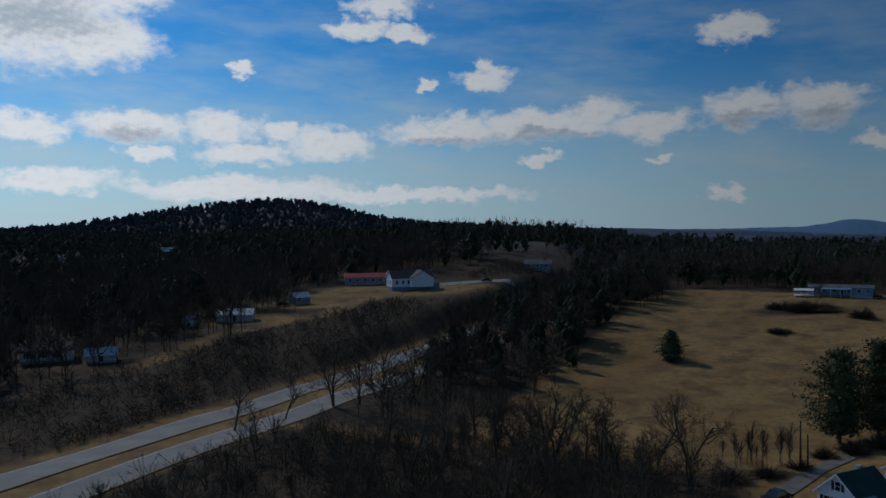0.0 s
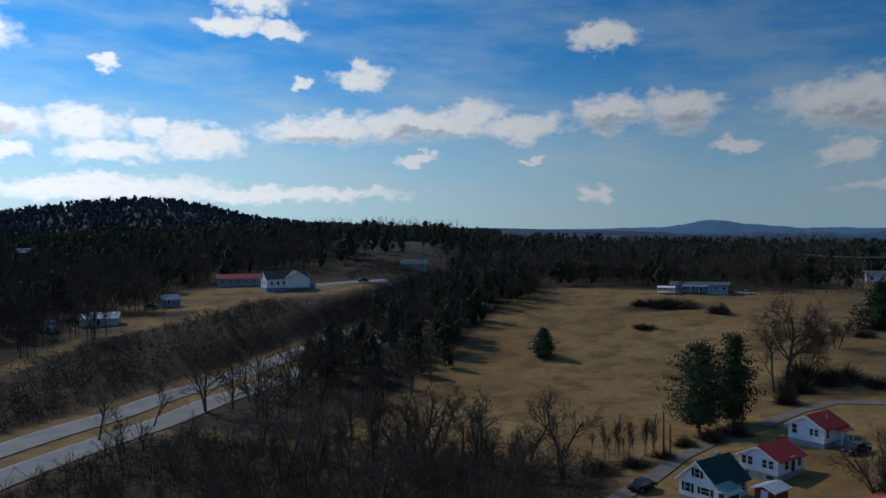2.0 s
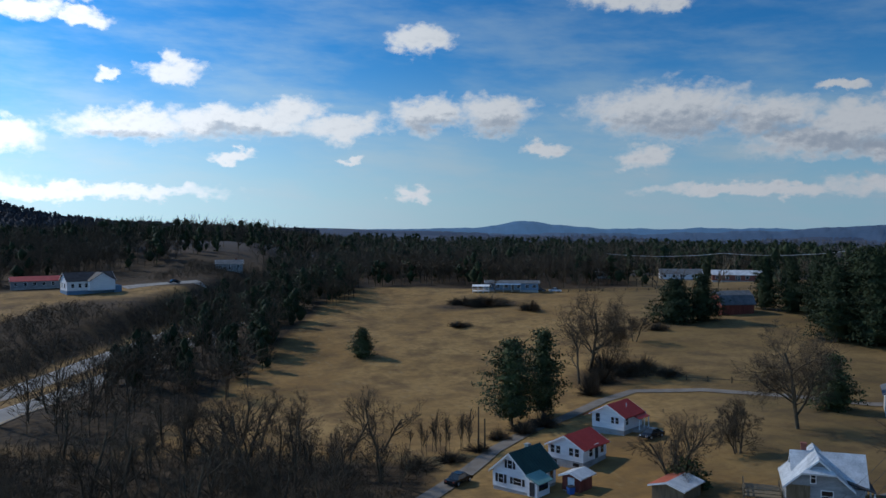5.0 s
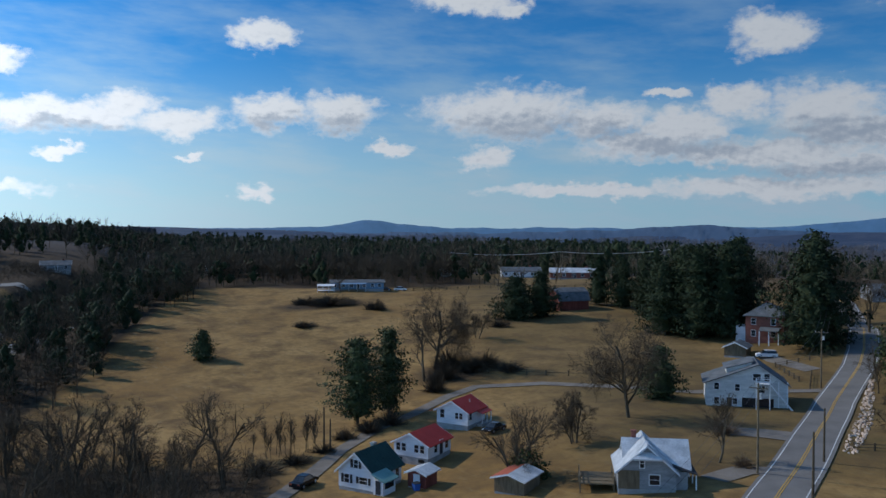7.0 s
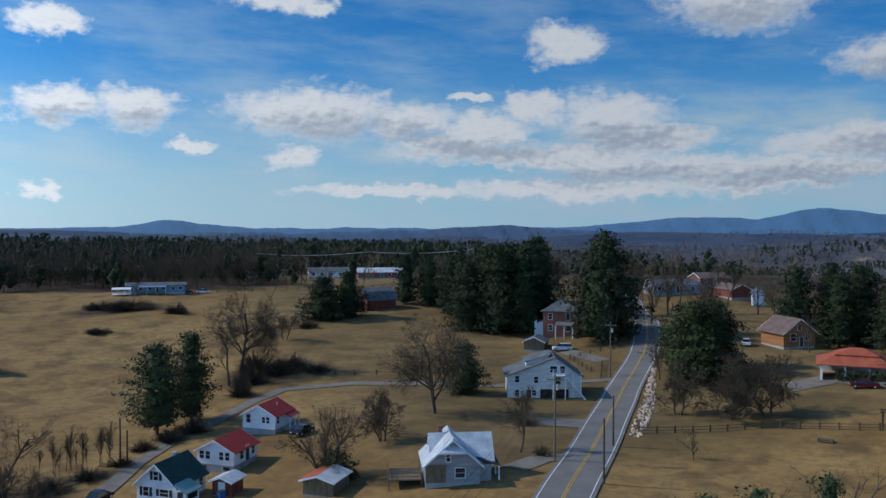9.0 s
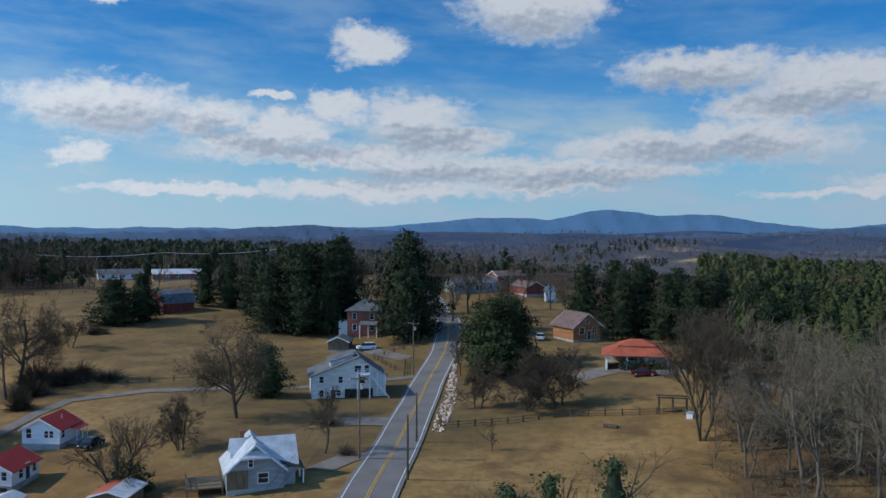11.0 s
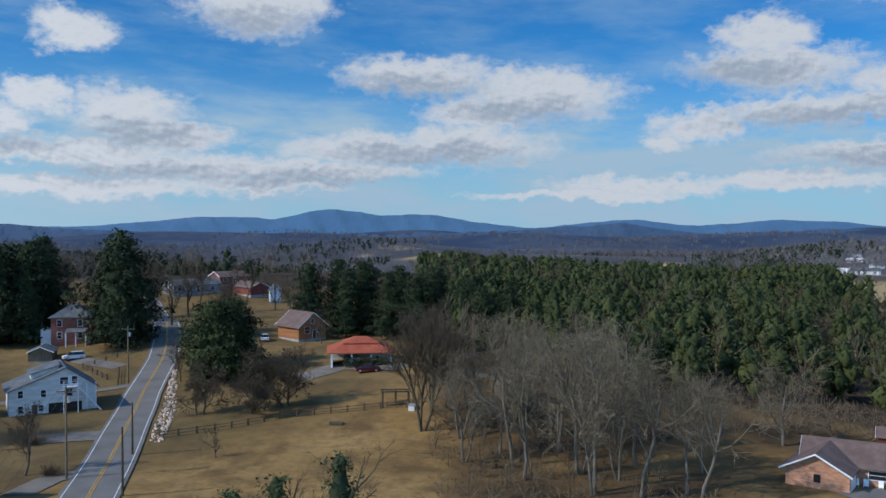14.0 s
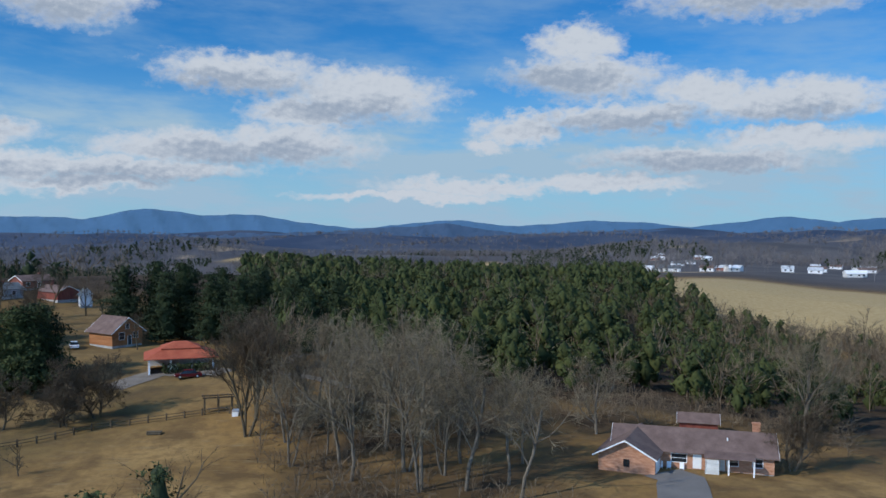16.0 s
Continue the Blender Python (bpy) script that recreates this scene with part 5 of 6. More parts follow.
for i, (x, y, s, word) in enumerate([(182, 209.9, 0.68, "barn"), (186, 203, 0.66, "barn"), (184.8, 192, 0.68, "barn"), (189, 196, 0.7, "barn"), (171.4, 164, 0.95, "brick house"), (169.3, 157, 1.0, "brick house"),
                                     (174.5, 152.5, 1.0, "brick house"), (179, 163, 0.98, "brick house"), (181, 157, 1.0, "brick house"), (184, 173, 0.9, "brick house"), (190, 163, 0.95, "brick house"), (176, 178, 0.82, "brick house"),
                                     (173.5, 126, 1.08, "brick house"), (179, 129.5, 1.12, "brick house"), (184, 132.5, 0.9, "brick house"), (198, 168, 0.95, "brick house"), (205, 92, 0.75, "log house"), (211, 86, 0.8, "log house"), (208, 78, 0.8, "log house"), (214, 70, 0.75, "log house"), (199, 68, 0.7, "log house"), (203, 58, 0.72, "log house"), (207, 49, 0.7, "log house"), (193, 48, 0.66, "log house"), (201, 80, 0.72, "log house"), (196, 60, 0.7, "log house"), (213, 60, 0.75, "log house"), (221, 82, 0.75, "log house"), (188, 42, 0.62, "log house"), (199, 38, 0.66, "log house"), (178, 168, 0.95, "brick house"), (166, 166, 0.8, "brick house"), (190, 182, 0.8, "brick house")]):
    tree("pine_tree", big[i % 3], x, y, 77 * i, "tall dark green pine near the " + word, "tall pines near the " + word, s)
for i, (x, y, hgt) in enumerate([(65.5, 36.6, 11.3), (67.0, 33.2, 12.5), (69.3, 28.2, 14.2), (63.2, 37.6, 10.0)]):
    tree("ivy_tree", bare_meshes(60 + i, hgt, 0.5, 0.4, (6, 4, 3)) + pine_meshes(64 + i, hgt * 0.92, 3.2, 0.1, 14, 5, 0.38, 15, CEDAR, 0.15)[1:], x, y, 60 * i, "leafless tree clad in dark green ivy", "ivy-clad trees")

for i, (x, y, hgt) in enumerate([(196, 176, 20), (203, 165, 21), (188, 152, 19), (211, 158, 20), (207, 178, 19), (184, 184, 18), (199, 150, 21), (216, 146, 22), (206, 138, 18), (196, 187, 19), (222, 138, 18), (198, 128, 16), (172, 99, 9), (181, 104, 10), (196, 110, 11), (206, 117, 12), (218, 122, 12), (230, 128, 13), (238, 118, 12), (246, 132, 13), (242, 146, 13), (268, 148, 12), (228, 108, 13), (150, 95, 8), (156, 99, 9)]):
    if i < 3:
        behind = [bare_meshes(130 + j, 20, 0.7, 0.25, (9, 6, 5, 4), spray=4) for j in range(3)] if i == 0 else behind
    tree("bare_tree", behind[i % 3], x, y, 47 * i, "tall leafless brown tree behind the pines" if hgt > 15 else "leafless brown tree among the roadside houses", "leafless trees behind the pines" if hgt > 15 else "leafless trees among the houses", hgt / 20)

for i, (x, y, hgt) in enumerate([(143, 284, 11), (150, 289, 12), (122, 277, 7), (187.5, 81, 9), (138, 291, 12), (160, 285, 10)]):
    tree("bare_tree", behind[i % 3], x, y, 31 * i, "leafless yard tree beside the " + ("log house" if i == 3 else "mobile home"), "leafless yard trees", hgt / 20)

# grey-barked grove beside the ranch house
grove = [bare_meshes(70 + i, 20 + i, 0.62 + 0.07 * i, 0.34, (9, 6, 5, 4), up=(0.05, 0.1, 0.03, 0.0), bark=PALE_BARK, twig=PALE_TWIG, stems=1 + (i % 2), thick=0.7, spray=1, twig_least=0.032) for i in range(4)]
rng = np.random.default_rng(5)
GROVE = [(108, 18.6), (105, 9.5), (106, 3.9), (112, 12), (116, 5), (121, 16), (113, 21), (126, 8), (119, 24), (131, 18), (109, -1.5), (118, -3.5), (128, -2), (133, 29), (137, 22), (141, 12), (139, 34), (124, 31), (144, 29), (111, 7), (123, 3), (127, 22), (104, -3), (114, 28)]
for i, (x, y) in enumerate(GROVE):
    tree("bare_tree", grove[i % 4], x, y, 53 * i, "tall leafless pale grey tree in the grove", "grey trees in the grove", rng.uniform(0.82, 0.98) if i < 8 else rng.uniform(0.55, 0.8))

# scrubby woods between the highway and the field
scrub = [bare_meshes(90 + i, 9.5 + i, 0.55 + 0.08 * i, 0.22, (7, 5, 4, 4), stems=1 + i % 2, spray=3) for i in range(6)]
spots = [(19.7, 137.6, 1.0), (24.5, 131, 1.0), (31.8, 128, 0.95), (37.9, 131.4, 0.9), (-9.5, 144.2, 0.9), (-22.3, 170.8, 0.95), (-2.6, 149.1, 0.9), (8.8, 137.1, 0.95), (-30, 160, 0.8), (-14, 178, 0.8), (-37, 150, 0.75), (-6, 186, 0.8)]
while len(spots) < 140:
    s, n = rng.uniform(66, 136), rng.uniform(15, 88)
    x, y = along(s, n)
    if s > 130 - 7 * math.sin(n / 11) - max(0, 20 - n) * 0.8:
        continue
    if min((x - a) ** 2 + (y - b) ** 2 for a, b, c in spots) < 9:
        continue
    spots.append((x, y, rng.uniform(0.5, 0.9) * (1 if n < 58 else 0.62)))
for i, (x, y, s) in enumerate(spots):
    tree("bare_tree", scrub[i % 6], x, y, 71 * i, "leafless scrub tree in the hedgerow thicket", "scrub trees in the thicket", s)
sapling = [bare_meshes(110 + i, 7, 0.25, 0.45, (8, 4, 3), thick=0.4) for i in range(2)]
for i in range(16):
    f = i / 15
    tree("sapling", sapling[i % 2], 41.5 + 10.5 * f + rng.uniform(-1.2, 1.2), 127 - 1.0 * f + rng.uniform(-1.5, 2.5), 90 * i, "thin leafless sapling at the field edge", "saplings at the field edge", rng.uniform(0.6, 1.05))

# bushes
for name, x, y, rx, rz, n, size, material, label in (
        ("bush", 90, 229.5, 4.0, 1.8, 500, 0.07, TWIG, "dark oval bramble patch in the tan field"), ("bush", 110, 257, 8.5, 3.2, 1300, 0.08, TWIG, "reddish brown bramble thicket below the mobile home"),
        ("bush", 104, 262, 5.5, 2.4, 700, 0.08, TWIG, "reddish brown bramble thicket below the mobile home"), ("bush", 118.5, 241.5, 4.0, 3.0, 700, 0.07, TWIG, "dark bramble bush below the mobile home"),
        ("bush", 134.5, 196, 3.4, 2.4, 500, 0.06, TWIG, "brown bush in the pasture"), ("bush", 98.5, 163.5, 5.0, 5.5, 900, 0.05, TWIG, "tall brush round the old oak"), ("bush", 106, 161, 5.0, 3.4, 700, 0.05, TWIG, "brushy hedge along the lane"), ("bush", 93.4, 78.2, 1.9, 1.8, 400, 0.03, DRY_BRUSH, "brown round bush beside the road"),
        ("bush", 105.7, 92, 2.8, 2.2, 500, 0.03, DRY_BRUSH, "tangled brown brush beside the driveway"), ("bush", 102, 160, 5.0, 3.0, 700, 0.05, TWIG, "brushy hedge along the lane"), ("bush", 108, 154, 4.0, 2.4, 500, 0.05, TWIG, "brushy hedge along the lane"),
        ("bush", 94, 158, 4.0, 4.0, 600, 0.05, TWIG, "brushy hedge along the lane"), ("bush", 87, 150, 3.0, 5.0, 500, 0.05, TWIG, "tall vine-covered thicket by the lane"),
        ("bush", 63, 131, 3.0, 2.6, 500, 0.04, TWIG, "brushy hedge along the lane"), ("bush", 68, 133, 3.2, 3.0, 500, 0.04, TWIG, "brushy hedge along the lane"), ("bush", 58, 130, 2.6, 2.0, 400, 0.04, TWIG, "brushy hedge along the lane"),
        ("bush", 46, 121, 3.0, 1.8, 400, 0.04, TWIG, "low brush beside the lane"), ("bush", 40, 119, 3.4, 2.2, 400, 0.04, TWIG, "low brush beside the lane"), ("bush", 52, 124.5, 2.6, 1.6, 300, 0.04, TWIG, "low brush beside the lane")):
    e = thing(name, x, y, 0, label, "bush", "brambles and brush")
    part("bramble", bush_mesh(int(x * 7), rx, rz, n, size, material), material, e)
e = thing("bush", 67.9, 92.6, 0, "dark evergreen bush beside the shed", "bush")
part("foliage", bush_mesh(3, 2.6, 3.4, 260, 0.35, CEDAR, False), CEDAR, e)


# ---- woods too many to count ----
def far_conifer(seed, lobes, rings, sides, n, size, wide=0.24):
    """A far pine: several uneven lobes of foliage round a stem, with sprays standing out of each."""
    rng = np.random.default_rng(seed)
    sets = [prisms([(0, 0, -0.05)], [(0, 0, 0.5)], [0.013], [0.006], 3)]
    for i in range(lobes):
        f = (i + 0.5) / lobes
        a = 2.4 * i + rng.uniform(-0.5, 0.5)
        off = wide * 0.62 * (1.05 - f) ** 0.7 * rng.uniform(0.6, 1.2)
        o = np.array([off * math.cos(a), off * math.sin(a), 0.17 + 0.66 * f])
        r = wide * (0.95 - 0.38 * f) * rng.uniform(0.8, 1.15)
        high = r * rng.uniform(0.75, 1.0)
        e = np.linspace(-1.25, 1.4, rings)
        V, T = core(rng, [(high * 0.85 * math.sin(q), 0.62 * r * math.cos(q)) for q in e], sides, 0.32)
        d = rng.normal(0, 1, (n, 3)) + np.array([0, 0, 0.35])
        d /= np.linalg.norm(d, axis=1, keepdims=True)
        C = d * np.array([r, r, high]) * rng.uniform(0.62, 1.22, (n, 1))
        L = tufts(C, d + np.array([0, 0, 0.3]), size, 1, rng, 0.015)
        sets += [(V + o, T), (L[0] + o, L[1])]
    return join(*sets)


def far_bare(seed, n, twigs, thick=0.006, wide=0.36, low=0.25):
    """A far leafless tree: limbs rising from the stem into a rounded crown, twigs along each limb."""
    rng = np.random.default_rng(seed)
    a = rng.uniform(0, 6.28, n)
    e = np.arcsin(rng.uniform(-0.25, 1.0, n))
    tip = np.stack([wide * np.cos(e) * np.cos(a), wide * np.cos(e) * np.sin(a), low + 0.35 + (0.62 - low) * np.sin(e)], 1) * rng.uniform(0.85, 1.06, (n, 1))
    base = np.stack([0 * a, 0 * a, np.minimum(rng.uniform(low * 0.5, 0.6, n), tip[:, 2] - 0.08)], 1)

    def blade(A, B, w):
        side = np.cross(B - A, rng.normal(0, 1, A.shape))
        side *= w / (np.linalg.norm(side, axis=1, keepdims=True) + 1e-9)
        return np.stack([A - side, A + side, B], 1).reshape(-1, 3), np.arange(3 * len(A)).reshape(-1, 3)

    A, B = np.repeat(base, twigs, 0), np.repeat(tip, twigs, 0)
    p = A + (B - A) * rng.uniform(0.4, 1.0, (len(A), 1))
    d = (B - A) + rng.normal(0, 0.16, A.shape) + np.array([0, 0, 0.06])
    d *= rng.uniform(0.1, 0.24, (len(A), 1)) / (np.linalg.norm(d, axis=1, keepdims=True) + 1e-9)
    return join(blade(base, tip, thick * 1.2), blade(p, p + d, thick), prisms([(0, 0, -0.05)], [(0, 0, 0.6)], [0.011], [0.005], 3))


def plant(name, templates, x, y, h, material, label, seed=0):
    """Many trees as one object of stuff."""
    rng = np.random.default_rng(seed)
    z = ground(x, y)
    pick = rng.integers(0, len(templates), len(x))
    sets = []
    for k, (V, T) in enumerate(templates):
        m = pick == k
        n = int(m.sum())
        if not n:
            continue
        a = rng.uniform(0, 6.28, n)
        w = h[m] * rng.uniform(0.8, 1.25, n)
        X = V[None, :, 0] * np.cos(a)[:, None] - V[None, :, 1] * np.sin(a)[:, None]
        Y = V[None, :, 0] * np.sin(a)[:, None] + V[None, :, 1] * np.cos(a)[:, None]
        P = np.stack([X * w[:, None] + x[m][:, None], Y * w[:, None] + y[m][:, None], V[None, :, 2] * h[m][:, None] + z[m][:, None]], -1)
        sets.append((P.reshape(-1, 3), (T[None] + (np.arange(n) * len(V))[:, None, None]).reshape(-1, 3)))
    V, T = join(*sets)
    tagged(new(name, raw_mesh(name, V, T, material)), label, "woods", kind="stuff")


def polar(n, az0, az1, d0, d1, seed):
    rng = np.random.default_rng(seed)
    a = np.radians(rng.uniform(az0, az1, n))
    d = np.sqrt(rng.uniform(d0 ** 2, d1 ** 2, n))
    x, y = d * np.sin(a), d * np.cos(a)
    return x, y, x * 0.4226 + y * 0.9063, -x * 0.9063 + y * 0.4226, d, np.degrees(a), rng.random(n), rng.random(n)


def clear(x, y, spots):
    ok = np.ones(len(x), bool)
    for cx, cy, r in spots:
        ok &= (x - cx) ** 2 + (y - cy) ** 2 > r * r
    return ok


CON = [far_conifer(200 + i, 6, 3, 5, 36, 0.05, 0.27) for i in range(5)]
CON_LOW = [far_conifer(210 + i, 3, 3, 4, 14, 0.075, 0.28) for i in range(4)]
CON_MID = [far_conifer(205 + i, 4, 3, 5, 20, 0.06, 0.28) for i in range(4)]
BARE = [far_bare(220 + i, 20, 7, 0.0045) for i in range(4)]
CANOPY = [far_conifer(245 + i, 2, 3, 4, 5, 0.12, 0.34) for i in range(3)]
HILL = [far_bare(236 + i, 7, 1, 0.03, 0.42, 0.1) for i in range(3)]
BARE_LOW = [far_bare(230 + i, 9, 4, 0.010, 0.4) for i in range(3)]
BRUSH = [far_bare(240 + i, 7, 3, 0.018, 0.6, 0.05) for i in range(3)]
THICKET = [far_bare(250 + i, 9, 5, 0.009, 0.55, 0.05) for i in range(3)]
CLEARINGS = [(-14, 335, 34), (12, 345, 26), (40, 352, 24), (-66, 272, 14), (-45, 305, 14), (-45, 335, 20), (-99, 215, 9), (68, 395, 14), (-30, 360, 20)]

# tree line between highway and field
x, y, s, n, d, az, u, v = polar(5200, -6, 40, 150, 430, 1)
k = (n > 60 + 5 * np.sin(s / 17)) & (n < np.where(s > 262, 118, 89)) & (s > 138) & (s < 420) & (u < 0.6)
plant("tree_line", BARE, x[k & (v < 0.74)], y[k & (v < 0.74)], 6 + 6 * u[k & (v < 0.74)] / 0.6 + 3 * v[k & (v < 0.74)], TWIG, "leafless tree line between the highway and the tan field", 1)
k &= (v >= 0.74) & (s > 170)
plant("tree_line_pines", CON, x[k], y[k], 8 + 5 * u[k] / 0.6, PINE, "dark pines in the tree line beside the field", 2)
# ridge woods beyond the highway
x, y, s, n, d, az, u, v = polar(9000, -36, 42, 200, 1050, 3)
k = ((n > 172 + 10 * np.sin(s / 23)) | ((s > 324) & (n > -55) & (n < 60)) | ((s > 425) & (n > -140) & (n < 175))) & clear(x, y, CLEARINGS) & ~((d < 430) & (az > 20) & (s < 322))
b = k & (v < 0.66) & (d < 430)
plant("ridge_woods", BARE, x[b], y[b], 9 + 8 * u[b], TWIG, "dark leafless woods along the ridge", 3)
b = k & (v < 0.62) & (d >= 430)
plant("far_ridge_woods", BARE_LOW, x[b], y[b], 10 + 8 * u[b], TWIG, "dark leafless woods past the ridge", 33)
b = k & (v >= np.where(d < 430, 0.72, 0.62))
plant("ridge_pines", CON_LOW, x[b], y[b], 9 + 8 * u[b], PINE, "dark pines scattered through the ridge woods", 4)
x, y, s, n, d, az, u, v = polar(3200, -36, 32, 170, 470, 17)
k = ((n > np.where(s < 205, 154, 172 + 10 * np.sin(s / 23))) | ((s > 335) & (n > -50) & (n < 60))) & clear(x, y, CLEARINGS) & ~((az > 20) & (s < 322))
plant("ridge_hardwoods", BARE, x[k], y[k], 7 + 8 * u[k], TWIG, "dark leafless trees crowding the ridge", 17)
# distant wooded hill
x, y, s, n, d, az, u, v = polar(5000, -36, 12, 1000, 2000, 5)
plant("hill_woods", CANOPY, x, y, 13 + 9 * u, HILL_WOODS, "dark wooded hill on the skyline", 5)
# woods past the field and houses
x, y, s, n, d, az, u, v = polar(4200, 14, 66, 300, 1300, 6)
k = ((n < -40) | (s > 390)) & ~((d < 400) & (az > 28) & (u < 0.55)) & clear(x, y, [(150, 320, 40), (178, 310, 32), (205, 300, 42), (128, 290, 30), (250, 155, 32), (290, 178, 26), (225, 270, 30), (105, 345, 16)]) & ~((d > 230) & (d < 420) & (np.abs(n + 122 + (s - 150) * 0.11) < 16))
b = k & (v < 0.55)
plant("valley_edge_woods", BARE_LOW, x[b], y[b], 9 + 6 * u[b], WOODS_BARE, "grey brown leafless woods past the houses", 6)
b = k & (v >= 0.55)
plant("valley_edge_pines", CON_LOW, x[b], y[b], (11 + 8 * u[b]) * (1 - 0.35 * sm(46, 56, az[b])), PINE, "dark green pines past the houses", 7)
# pine plantation
x, y, s, n, d, az, u, v = polar(2600, 73, 128, 158, 460, 8)
pasture = bell(x, y, 385, -133, 110, 66)
k = (pasture < 0.33) & (d > 168 + 10 * np.sin(az / 3)) & clear(x, y, [(118, -30, 42), (470, -165, 60)])
k &= (v < 0.72) & ~((az < 82) & (d < 190))
south = sm(98, 112, az[k])
tall = (9.5 + 5 * u[k]) * (1 - 0.42 * south)
near = d[k] < 285
plant("pine_plantation", CON, x[k][near], y[k][near], tall[near], PINE_LIGHT, "dense green pine plantation", 8)
plant("far_pine_plantation", CON_MID, x[k][~near], y[k][~near], tall[~near], PINE_LIGHT, "green pine plantation running back to the valley", 16)
k = (pasture < 0.4) & (d > 150) & (v >= 0.72) & (v < 0.82) & clear(x, y, [(118, -30, 42), (470, -165, 60)])
plant("plantation_hardwoods", BARE, x[k], y[k], 9 + 5 * u[k], WOODS_BARE, "leafless trees among the plantation pines", 9)
x, y, s, n, d, az, u, v = polar(900, 96, 122, 205, 330, 15)
k = (bell(x, y, 385, -133, 110, 66) < 0.36) & (d > 205 + 4 * (120 - az) * 0.5)
plant("pasture_edge_woods", BARE, x[k], y[k], 6 + 3.5 * u[k], WOODS_BARE, "brown leafless woods along the edge of the pasture", 15)
# rolling valley
x, y, s, n, d, az, u, v = polar(14000, 44, 126, 470, 1900, 10)
patches = np.sin(x / 140 + np.sin(y / 90)) + np.cos(y / 120 + 0.6 * np.sin(x / 200))
k = (patches > -0.75) & (hump(x, y) < 0.1) & ~((az > 98) & (d < 950) & (u < 0.25)) & clear(x, y, [(385, -133, 120), (460, -150, 110), (560, -190, 50)])
b = k & (v < 0.8 - 0.2 * (d > 900))
plant("valley_woods", BARE_LOW, x[b], y[b], 10 + 7 * u[b], VALLEY_WOODS, "grey brown leafless woods across the rolling valley", 10)
b = k & (v >= 0.84 - 0.2 * (d > 900)) & (patches > 0.1)
plant("valley_pines", CON_LOW, x[b], y[b], 10 + 6 * u[b], PINE, "dark pine stands across the rolling valley", 11)
x, y, s, n, d, az, u, v = polar(5200, 20, 126, 1600, 3000, 18)
k = (np.sin(x / 190 + np.sin(y / 150)) + np.cos(y / 170) > -0.6) & (hump(x, y) < 0.1)
plant("far_valley_woods", HILL, x[k], y[k], 12 + 10 * u[k], VALLEY_WOODS, "hazy grey woods at the far side of the valley", 18)
# brush on the highway bank
x, y, s, n, d, az, u, v = polar(42000, -34, 26, 150, 420, 12)
k = (n > 116) & (n < 150) & (u < 0.75 + 0.35 * np.sin(x / 5 + np.sin(y / 7))) & clear(x, y, CLEARINGS[:6])
plant("bank_brush", BRUSH, x[k], y[k], 1.3 + 2.6 * v[k] ** 2, TWIG, "dark brush and brambles on the highway bank", 12)
x, y, s, n, d, az, u, v = polar(9000, -34, 26, 150, 420, 19)
k = (n > 114) & (n < 160) & (v < 0.7) & (np.sin(x / 6 + 2 * np.sin(y / 9)) > -0.1)
plant("bank_dead_grass", BRUSH, x[k], y[k], 0.5 + 0.9 * u[k], DRY_BRUSH, "pale clumps of dead grass on the highway bank", 19)
# undergrowth in the thicket
x, y, s, n, d, az, u, v = polar(3200, -34, 24, 70, 150, 13)
k = (n > 12) & (n < 90) & (s < 132 - 0.9 * np.maximum(0, 24 - n))
plant("undergrowth", THICKET, x[k], y[k], 1.4 + 3.4 * v[k] ** 2, TWIG, "tangled leafless undergrowth in the thicket", 13)
x, y, s, n, d, az, u, v = polar(2600, 74, 112, 80, 175, 14)
k = (u < 0.9) & clear(x, y, [(118, -25, 28), (95, -40, 30)])
plant("grove_undergrowth", THICKET, x[k], y[k], 1.2 + 3.2 * v[k] ** 2, WOODS_BARE, "brown leafless undergrowth beneath the grove", 14)

# ---- distance: blue ridges on the horizon ----
def ridge(name, dist, shapes, level, wobble, material, label, seed):
    """A long ridge across the horizon; shapes are azimuth, height in degrees, half width."""
    a = np.arange(-60, 150, 0.25)
    top = np.full(len(a), level)
    for c, e, w in shapes:
        top = np.maximum(top, level + (e - level) * np.exp(-np.abs((a - c) / w) ** 1.7))
    for k, amp in ((1.1, 1.0), (2.7, 0.5), (6.1, 0.25)):
        top = top + wobble * amp * np.sin(a * k + seed * k) * np.cos(a * 0.37 * k + seed)
    rows = []
    for f in (0.0, 0.25, 0.5, 0.75, 1.0, 1.15):
        d = dist * (0.82 + 0.18 * f) + 30 * np.sin(a * 3 + f * 5)
        g = 32 + dist * np.tan(np.radians(top))
        z = -60 + (g + 60) * (np.sin(min(f, 1) * math.pi / 2) if f <= 1 else 0.6) + (8 * np.sin(a * 7 + 9 * f) if 0 < f < 1 else 0)
        rows.append(np.stack([d * np.sin(np.radians(a)), d * np.cos(np.radians(a)), z], 1))
    n = len(a)
    m = Mesh()
    m.v = [tuple(p) for p in np.concatenate(rows)]
    m.f = [(k * n + i, k * n + i + 1, (k + 1) * n + i + 1, (k + 1) * n + i) for k in range(len(rows) - 1) for i in range(n - 1)]
    tagged(new(name, m.mesh(name, material, True)), label, "mountains", kind="structure")


